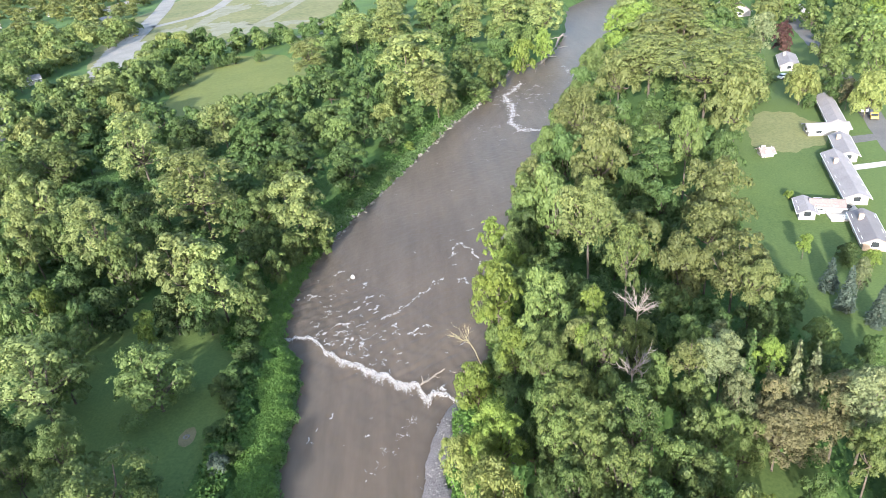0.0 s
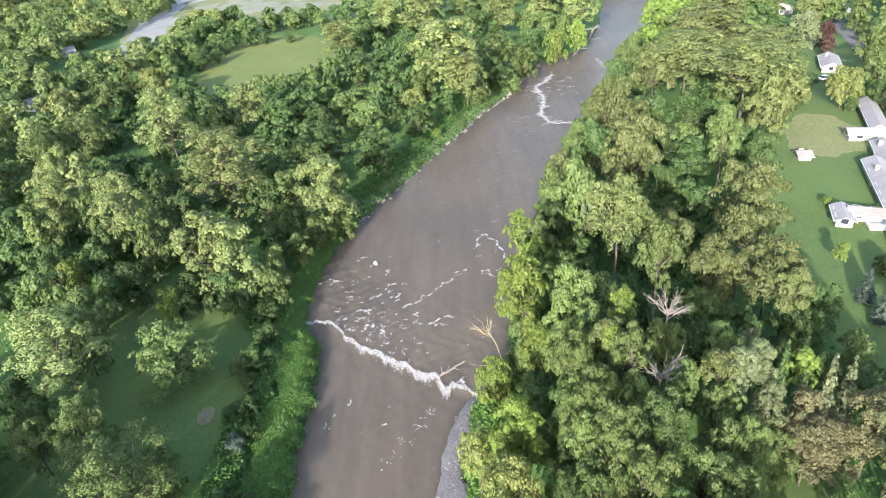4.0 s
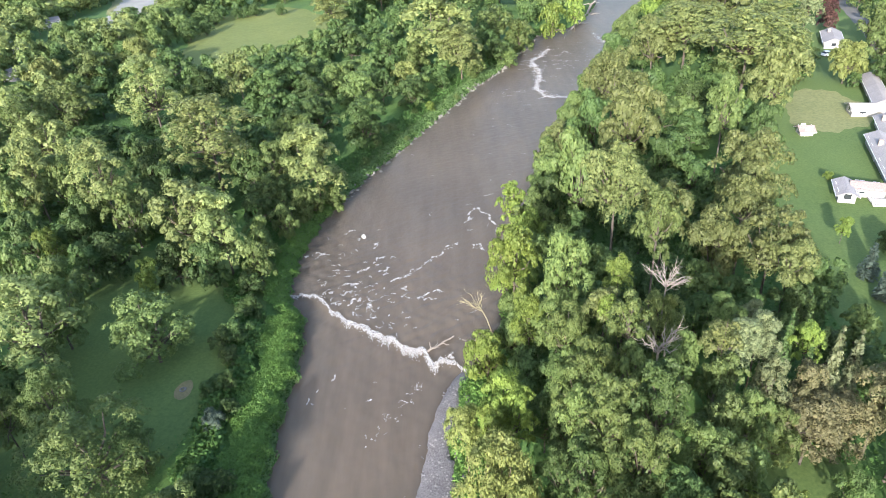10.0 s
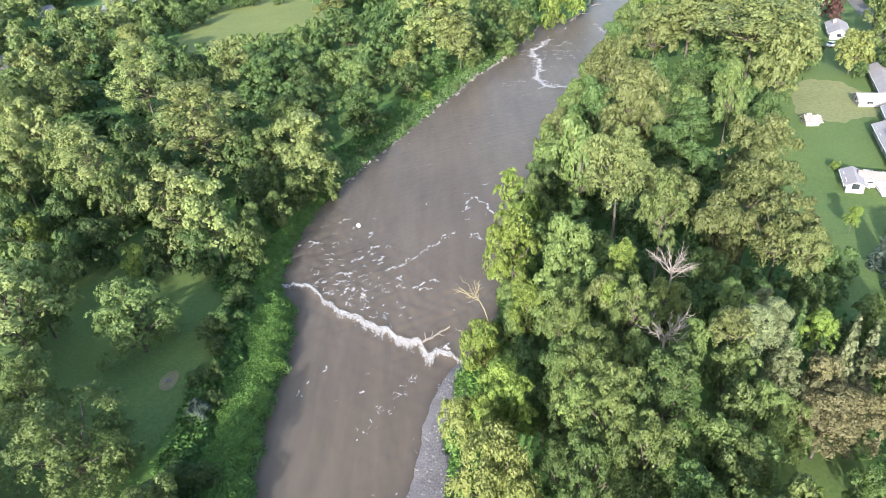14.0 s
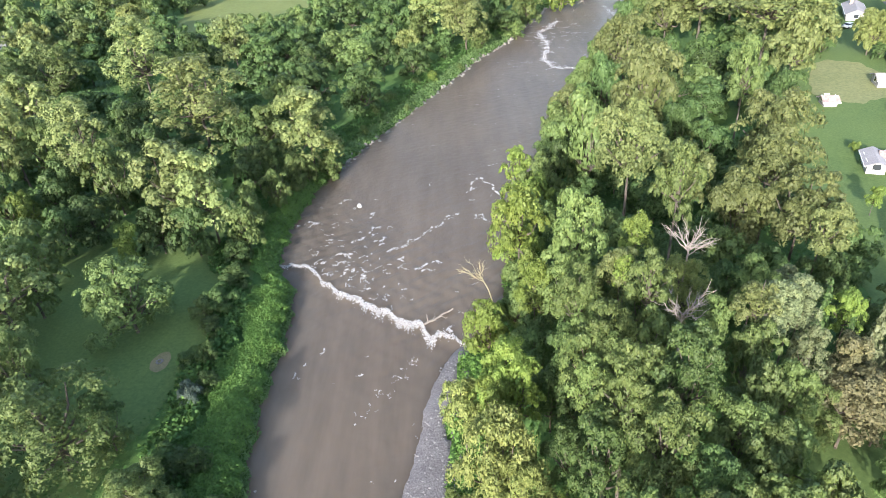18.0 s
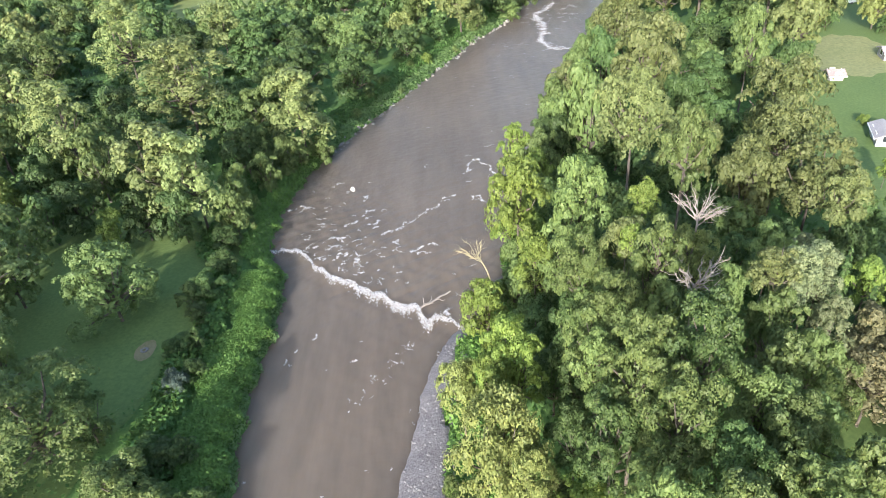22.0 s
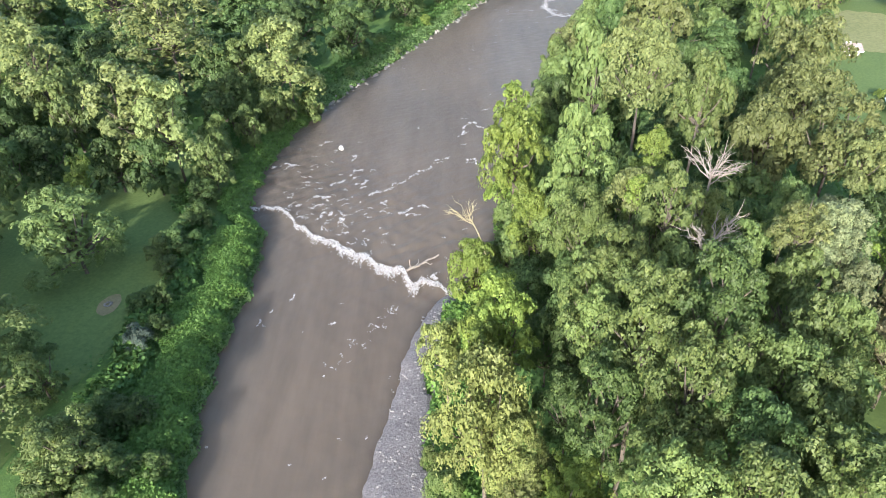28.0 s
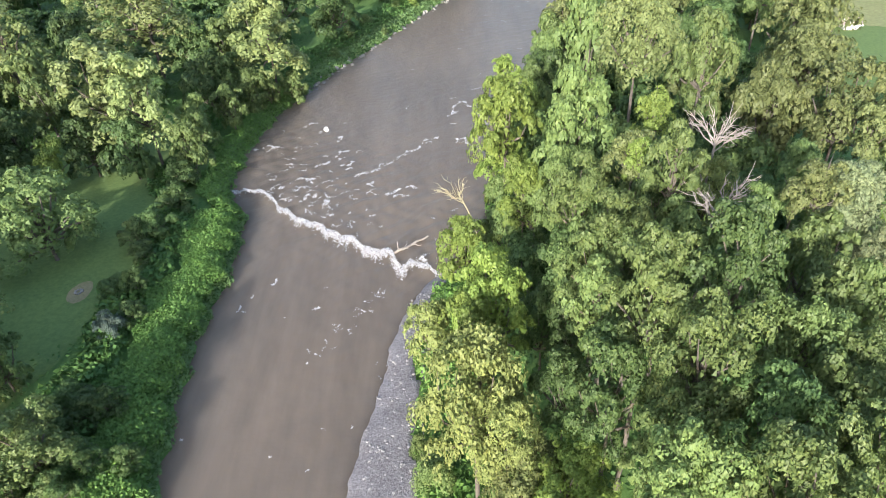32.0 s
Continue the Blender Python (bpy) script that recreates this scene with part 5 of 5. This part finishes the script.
STONES = [stone_mesh(k) for k in range(6)]
boulder_mesh = STONES[2].copy()
boulder_mesh.materials[0] = M_PALESTONE
boulder = new("boulder", boulder_mesh)
boulder.matrix_world = pose(-18.8, 110.2, 0.45, 10, 25, 40) @ Matrix.Diagonal((0.4, 0.75, 1.0, 1))
tagged(boulder, "pale limestone boulder standing in the rapids", "boulder")
riprap = new("riprap")
tagged(riprap, "row of pale stones along the water's edge", "stone edging")
for k in range(230):
    y = RNG.uniform(122, 262)
    x = float(bank_left(y)) + RNG.normal(-0.2, 0.5)
    s = RNG.uniform(0.35, 0.95) * (0.6 + (y - 100) / 220)
    st = new("stone", STONES[k % 6])
    st.parent = riprap
    st.matrix_basis = pose(x, y, max(0.12, height(x, y)), *RNG.uniform(0, 90, 3)) @ Matrix.Diagonal((s, s * RNG.uniform(0.7, 1.3), s * 0.8, 1))


# ---- a ring of pale stones in the bare patch ----
ring = new("fire_ring")
ring.matrix_world = pose(-39.7, 68.4, height(-39.7, 68.4) + 0.12, 0, 0, 0)
tagged(ring, "small ring of pale stones in a bare patch of earth", "fire ring")
for k in range(9):
    st = new("stone", STONES[k % 6])
    st.parent = ring
    st.matrix_basis = pose(0.36 * math.cos(k * 0.7), 0.36 * math.sin(k * 0.7), 0.08, 0, 0, k * 50) @ Matrix.Diagonal((0.2, 0.16, 0.18, 1))


# ---- gravel bar ----
drape("gravel_bar", -15, 5, 20, 76, 0.5, lambda x, y: np.minimum(bank_right(y) + 1.2 + 0.4 * np.sin(y * 1.1) - x, land(x, y) + 0.35), M_BAR, 0.05, "grey river gravel bar at the water's edge", "gravel bar")
COBBLES = [m.copy() for m in STONES]
for m in COBBLES:
    m.materials[0] = M_COBBLE
bar_stones = new("cobble_bar")
tagged(bar_stones, "loose pale cobbles on the gravel bar", "cobbles")
for k in range(260):
    y = RNG.uniform(36, 68)
    x = float(bank_right(y)) - RNG.uniform(0.3, 4.2 + max(0, 50 - y) * 0.12) + (1.8 if y > 58 else 0)
    s = RNG.uniform(0.05, 0.17)
    st = new("stone", COBBLES[k % 6])
    st.parent = bar_stones
    st.matrix_basis = pose(x, y, max(0.1, height(x, y) + 0.06), 0, 0, RNG.uniform(0, 360)) @ Matrix.Diagonal((s, s * 1.2, s * 0.8, 1))


# ---- plants too many to count ----
def cover(name, n, sample, tall, leaf, mat, label, up=0.9, seed=1, clump=0.0):
    """Leaf sprays scattered over the ground. sample(rng, n) gives x, y."""
    rng = np.random.default_rng(seed)
    x, y = sample(rng, n)
    z0 = land(x, y)
    hump = 0.5 + 0.5 * np.sin(x * 1.1 + 2 * np.sin(y * 0.6)) * np.sin(y * 0.9 + np.sin(x * 0.8))
    z = z0 + (0.25 + 0.75 * hump * clump + (1 - clump) * 0.75) * tall * np.sqrt(rng.uniform(0.1, 1, n))
    facing = unit(rng, n) + np.array((0, 0, up))
    q = leaf_quads(rng, np.stack([x, y, z], 1), facing, leaf * rng.uniform(0.6, 1.35, n))
    return tagged(new(name, quads_mesh(name, q, mat)), label, "undergrowth", kind="stuff")


def along_left(y0, y1, near, far):
    def sample(rng, n):
        y = rng.uniform(y0, y1, n)
        return bank_left(y) - near - (far - near) * rng.uniform(0, 1, n) * (0.9 + 0.1 * np.sin(y * 0.5)), y
    return sample


def along_right(y0, y1, near, far):
    def sample(rng, n):
        y = rng.uniform(y0, y1, n)
        return bank_right(y) + near + (far - near) * rng.uniform(0, 1, n), y
    return sample


def in_wood(x0, x1, y0, y1):
    def sample(rng, n):
        xs, ys = rng.uniform(x0, x1, 3 * n), rng.uniform(y0, y1, 3 * n)
        ok = np.array([not open_ground(a, b) for a, b in zip(xs, ys)])
        return xs[ok][:n], ys[ok][:n]
    return sample


def cover_in(name, n, sample, *a, **k):
    rng = np.random.default_rng(99)
    pts = sample(rng, n)
    return cover(name, len(pts[0]), lambda r, m: pts, *a, **k)


cover("knotweed", 46000, along_left(41, 84, 0.5, 6.4), 1.2, 0.2, L_WEED, "dense bright green knotweed on the bank", 1.1, 3, 0.15)
cover("bank_weeds", 11000, along_left(38, 128, -0.1, 2.6), 0.7, 0.3, L_MEADOW, "pale green grass along the water", 0.9, 4, 0.4)
cover("bank_weeds", 16000, along_left(83, 127, 0.2, 4.6), 0.8, 0.26, L_WEED, "pale green weeds between the trees and the water", 1.0, 14, 0.3)
cover("bank_scrub", 13000, along_left(40, 130, 6.0, 11), 1.9, 0.42, L_SCRUB, "dark green scrub above the bank", 0.7, 5, 0.9)
cover("bank_grass", 26000, along_left(125, 262, 0.3, 10), 0.6, 0.4, L_MEADOW, "tall grass on the bank", 0.9, 6, 0.5)
cover("bank_scrub", 17000, along_left(128, 262, 4.0, 11), 1.9, 0.4, L_SCRUB, "green scrub along the far bank", 0.7, 7, 0.95)
cover("bank_weeds", 9000, along_right(36, 110, -0.2, 6), 1.3, 0.36, L_WEED, "green weeds under the riverside trees", 0.8, 8, 0.6)
cover("bank_weeds", 7000, along_right(110, 300, -0.2, 7), 1.8, 0.6, L_SCRUB, "dark green scrub at the water's edge", 0.8, 9, 0.6)
cover_in("wood_floor_plants", 30000, in_wood(-120, -28, 45, 215), 1.3, 0.32, L_SCRUB, "undergrowth on the floor of the wood", 0.8, 10, 0.8)
cover_in("wood_floor_plants", 9000, in_wood(0, 62, 26, 130), 1.3, 0.42, L_SCRUB, "undergrowth on the floor of the wood", 0.8, 11, 0.8)


# ---- white water ----
def flecks(rng, x, y, size, up=0.06, stretch=2.2):
    """Bits of foam, drawn out along the current."""
    n = len(x)
    z = water_level(x, y) + 0.03 + np.abs(rng.normal(0, up, n))
    a = rng.normal(math.radians(78), 0.5, n)
    u = np.stack([np.cos(a), np.sin(a), rng.normal(0, 0.15, n)], 1) * (size * stretch)[:, None]
    v = np.stack([-np.sin(a), np.cos(a), rng.normal(0, 0.15, n)], 1) * size[:, None]
    c = np.stack([x, y, z], 1)
    h = np.array((0, 0, 1.0)) * (size * 0.35)[:, None]
    return np.stack([c - u * 0.5, c - v * 0.5 + h, c + u * 0.5, c + v * 0.5 + h * 0.6], 1)


def weir_foam(face):
    """The bright torn crest of the weir, or the thinner foam that slides down its face in streaks."""
    rng = np.random.default_rng(6 if face else 5)
    n = 11000 if face else 9500
    x = rng.uniform(-29.8, 1.8, n)
    lobes = 0.3 + 0.3 * np.sin(x * 0.95 + 1.3 * np.sin(x * 0.55)) + 0.16 * np.sin(x * 2.7 + 1) + 0.07 * np.sin(x * 6.1 + 2)
    top = weir_y(x) + lobes
    strong = np.interp(x, (-30, -27, -24, -21, -17, -13, -9, -5.5, -4.6, -3.7, -2.6, 0, 1.8), (0.3, 0.5, 0.45, 0.6, 0.9, 1.2, 1.0, 1.5, 1.1, 0.2, 0.55, 0.35, 0.2))
    strong = strong * (0.85 + 0.15 * np.sin(x * 1.9 + np.sin(x * 3.1)))
    if face:
        streak = np.clip(0.7 + 0.14 * np.sin(x * 7 + 3 * np.sin(x * 1.7)) + 0.2 * np.sin(x * 23 + 2 * np.sin(x * 3.1)), 0.1, 1.2)
        fall = np.abs(rng.normal(0, 0.75, n)) * strong * (0.55 + 0.6 * streak)
        keep = rng.uniform(0, 1, n) < strong * streak
        size = 0.12 * rng.uniform(0.4, 1.5, n)
    else:
        fall = rng.exponential(0.13, n) * (0.4 + strong)
        keep = rng.uniform(0, 1, n) < 0.25 + 0.75 * strong
        size = 0.125 * rng.uniform(0.4, 1.4, n)
    return flecks(rng, x[keep], (top - fall + rng.normal(0, 0.05, n))[keep], size[keep], 0.08, 2.4)


def cap(rng, cx, cy, wide, n, grow=1.0):
    """A small breaking wave: a torn, wandering crest with a ragged tail downstream."""
    n = int(n * 6)
    steps = 7
    ang = rng.normal(0.05, 0.5) + (math.pi if rng.uniform() < 0.5 else 0) + np.cumsum(rng.normal(0, 0.5, steps))
    way_x = np.concatenate([[0], np.cumsum(np.cos(ang))]) / steps * wide
    way_y = np.concatenate([[0], np.cumsum(np.sin(ang))]) / steps * wide
    u = rng.beta(0.9, 1.1, n) * steps
    fat = np.interp(u, np.arange(steps + 1), rng.uniform(0.02, 1.0, steps + 1) ** 1.5)
    x = cx + np.interp(u, np.arange(steps + 1), way_x) - way_x.mean() + rng.normal(0, 0.05, n)
    y = cy + np.interp(u, np.arange(steps + 1), way_y) - way_y.mean() - np.abs(rng.normal(0, 0.03 + 0.13 * fat, n)) * (0.5 + 0.5 * wide)
    return flecks(rng, x, y, grow * 0.052 * (0.4 + fat) * rng.uniform(0.4, 1.5, n), 0.05, 1.7)


def streak_of(rng, a, b, n, spread, size=0.07):
    n = int(n * 3)
    u = rng.uniform(0, 1, n)
    lump = np.sin(u * 23 + a[0]) + 0.7 * np.sin(u * 57 + a[1]) > rng.normal(-0.1, 0.4, n)
    u = u[lump]
    x, y = a[0] + (b[0] - a[0]) * u, a[1] + (b[1] - a[1]) * u
    wob = 0.5 * spread * np.sin(u * 31)
    return flecks(rng, x + wob + rng.normal(0, spread, len(u)), y + rng.normal(0, spread, len(u)), size * rng.uniform(0.4, 1.4, len(u)), 0.05, 1.8)


def crest(rng, a, b, n, thick):
    """A thin breaking crest from a to b that bows downstream, with a faint tail."""
    u = rng.uniform(0, 1, n)
    u = u[np.sin(u * 17 + a[0] * 3) + 0.8 * np.sin(u * 41 + a[1]) > rng.normal(0.15, 0.4, n)]
    n = len(u)
    bow = 0.12 * math.hypot(b[0] - a[0], b[1] - a[1]) * np.sin(u * math.pi) + 0.12 * np.sin(u * 14 + a[0])
    fat = (0.25 + 0.75 * np.abs(np.sin(u * 5 + a[1]))) * thick
    x = a[0] + (b[0] - a[0]) * u + rng.normal(0, 0.09, n) + 0.25 * np.sin(u * 9 + a[1])
    y = a[1] + (b[1] - a[1]) * u + bow + 0.3 * np.sin(u * 7 + a[0] * 2) - np.abs(rng.normal(0, 1, n)) * fat
    return flecks(rng, x, y, 0.1 * rng.uniform(0.4, 1.5, n), 0.07, 2.0)


tagged(new("weir_foam", quads_mesh("weir_foam", weir_foam(False), M_FOAM)), "white broken crest of the low weir", "foam", kind="stuff")
tagged(new("weir_face_foam", quads_mesh("weir_face_foam", weir_foam(True), M_SPRAY)), "thin streaked foam sliding down the weir", "foam", kind="stuff")
rng = np.random.default_rng(12)
made = []
for cx, cy, wide, n in ((-26.7, 104.3, 1.6, 60), (-20.1, 91.8, 2.4, 110), (-21.8, 88.9, 1.4, 60), (-15.4, 99.7, 1.2, 80), (-13.7, 96.7, 1.2, 80), (-18.7, 93.6, 1.0, 40), (-16, 89.3, 0.8, 40), (-5.8, 88.4, 2.2, 110), (-17.6, 101, 0.8, 30), (2.3, 114.6, 1.4, 60), (6.6, 124.5, 2.2, 60), (5.6, 104.6, 1.8, 50), (1.9, 110.1, 1.2, 50), (3.1, 103.3, 1.3, 50), (-10.3, 149.2, 0.8, 20), (-5.5, 136.1, 0.8, 20), (-16.3, 96.2, 1.0, 50), (-24.4, 94.5, 1.0, 30), (-19.6, 109.6, 1.4, 60), (-23, 108, 1.2, 40), (-14, 66.4, 0.6, 40), (-22.5, 67, 1.2, 50), (-19.5, 71.3, 1.4, 70), (-21.5, 68.8, 0.6, 25), (-23, 99, 1.2, 40), (-12, 90.5, 0.8, 30)):
    made.append(cap(rng, cx, cy, wide, n))
for ax, ay, bx, by in ((-22.8, 92.2, -17.7, 94.5), (-19.4, 88.2, -17.6, 89.9), (-16.2, 100.7, -14.4, 102.7), (-14.9, 97.4, -12.9, 98.5), (-18.7, 97.6, -16.4, 99.3), (-8.0, 88.7, -3.6, 90.3), (1.1, 112.5, 3.1, 118.4), (3.1, 118.9, 5.9, 115.3), (5.8, 114.8, 7.2, 108.5), (2.4, 104.7, 4.4, 102.2), (-22.5, 112.2, -21.0, 113.4), (-29.0, 104.7, -24.9, 104.8), (-15.8, 85.9, -15.7, 88.9), (-10.4, 92.3, -9.8, 91.3), (-3.9, 73.0, -2.0, 73.7), (-16.2, 105.8, -16.1, 107.8)):
    made.append(crest(rng, (ax, ay), (bx, by), int(140 + 240 * math.hypot(bx - ax, by - ay)), 0.2))
for k in range(84):
    cx = rng.uniform(-28, 8) if k < 20 else rng.uniform(-26, -8)
    cy = float(weir_y(cx)) + abs(rng.normal(0, 1)) * (14 if k < 20 else 8) + 1.2
    if bank_left(cy) + 1.5 < cx < bank_right(cy) - 3:
        made.append(cap(rng, cx, cy, rng.uniform(0.4, 1.6), rng.integers(8, 34)))
for k in range(12):
    cx, cy = rng.uniform(-24, -6), rng.uniform(44, 72)
    made.append(cap(rng, cx, cy, rng.uniform(0.2, 0.7), rng.integers(2, 7)))
for k in range(34):
    cy = rng.uniform(105, 230)
    cx = float(bank_left(cy)) + rng.uniform(0.15, 0.85) * float(bank_right(cy) - bank_left(cy))
    made.append(cap(rng, cx, cy, rng.uniform(0.5, 1.4), rng.integers(6, 20)))
BAR_LINE = ((-12.6, 94.1), (-9.8, 95.6), (-7.3, 98.2), (-4.2, 101.7), (-0.5, 105.7))
for a, b in zip(BAR_LINE, BAR_LINE[1:]):
    made.append(crest(rng, a, b, 420, 0.1))
    for u in (0.2, 0.55, 0.85):
        made.append(cap(rng, a[0] + (b[0] - a[0]) * u, a[1] + (b[1] - a[1]) * u, rng.uniform(0.5, 1.1), rng.integers(14, 34)))
for k in range(46):
    cy = rng.uniform(176, 245)
    cx = float(bank_left(cy)) + rng.uniform(0.25, 0.9) * float(bank_right(cy) - bank_left(cy))
    made.append(cap(rng, cx, cy, rng.uniform(1.0, 3.0), rng.integers(6, 24), 1.6))
for a, b, n, spread in (((-15.2, 84), (-15.6, 88.5), 60, 0.12), ((-4.2, 72.4), (-2.2, 74.8), 70, 0.15)):
    made.append(streak_of(rng, a, b, n, spread))
for k in range(26):
    u = rng.uniform(0, 1) ** 1.3
    made.append(cap(rng, -6.6 - 7 * u + rng.normal(0, 0.5), 69.6 - 11 * u + rng.normal(0, 0.4), rng.uniform(0.4, 1.2) * (1.2 - 0.6 * u), rng.integers(3, 12)))
FAR_WEIR = ((36.4, 238), (31.9, 227.5), (28.6, 224.7), (29.1, 214), (28.3, 201.5), (26.6, 193.1), (27.8, 186.3), (35.5, 182.5))
for k, (a, b) in enumerate(zip(FAR_WEIR, FAR_WEIR[1:])):
    long = math.hypot(b[0] - a[0], b[1] - a[1])
    made.append(streak_of(rng, (a[0] + rng.normal(0, 0.7), a[1]), (b[0] + rng.normal(0, 0.7), b[1]), int(long * 30), 0.4, 0.2))
    for _ in range(int(long * 0.9)):
        u = rng.uniform(0, 1)
        side = rng.normal(0, 1.6 if k < 4 else 0.7)
        made.append(cap(rng, a[0] + (b[0] - a[0]) * u + side, a[1] + (b[1] - a[1]) * u + rng.normal(0, 1), rng.uniform(1.2, 3.6), rng.integers(16, 50), 2.4))
for k in range(26):
    made.append(cap(rng, rng.uniform(22, 44), rng.uniform(212, 244), rng.uniform(1.2, 3.4), rng.integers(14, 40), 2.4))
for a, b, n in (((57.2, 255.9), (58.3, 233), 260), ((57, 246), (60, 238), 120)):
    made.append(streak_of(rng, a, b, n, 0.6, 0.2))
tagged(new("rapids_foam", quads_mesh("rapids_foam", np.concatenate(made), M_SPRAY)), "scattered white wave crests on the rapids", "foam", kind="stuff")
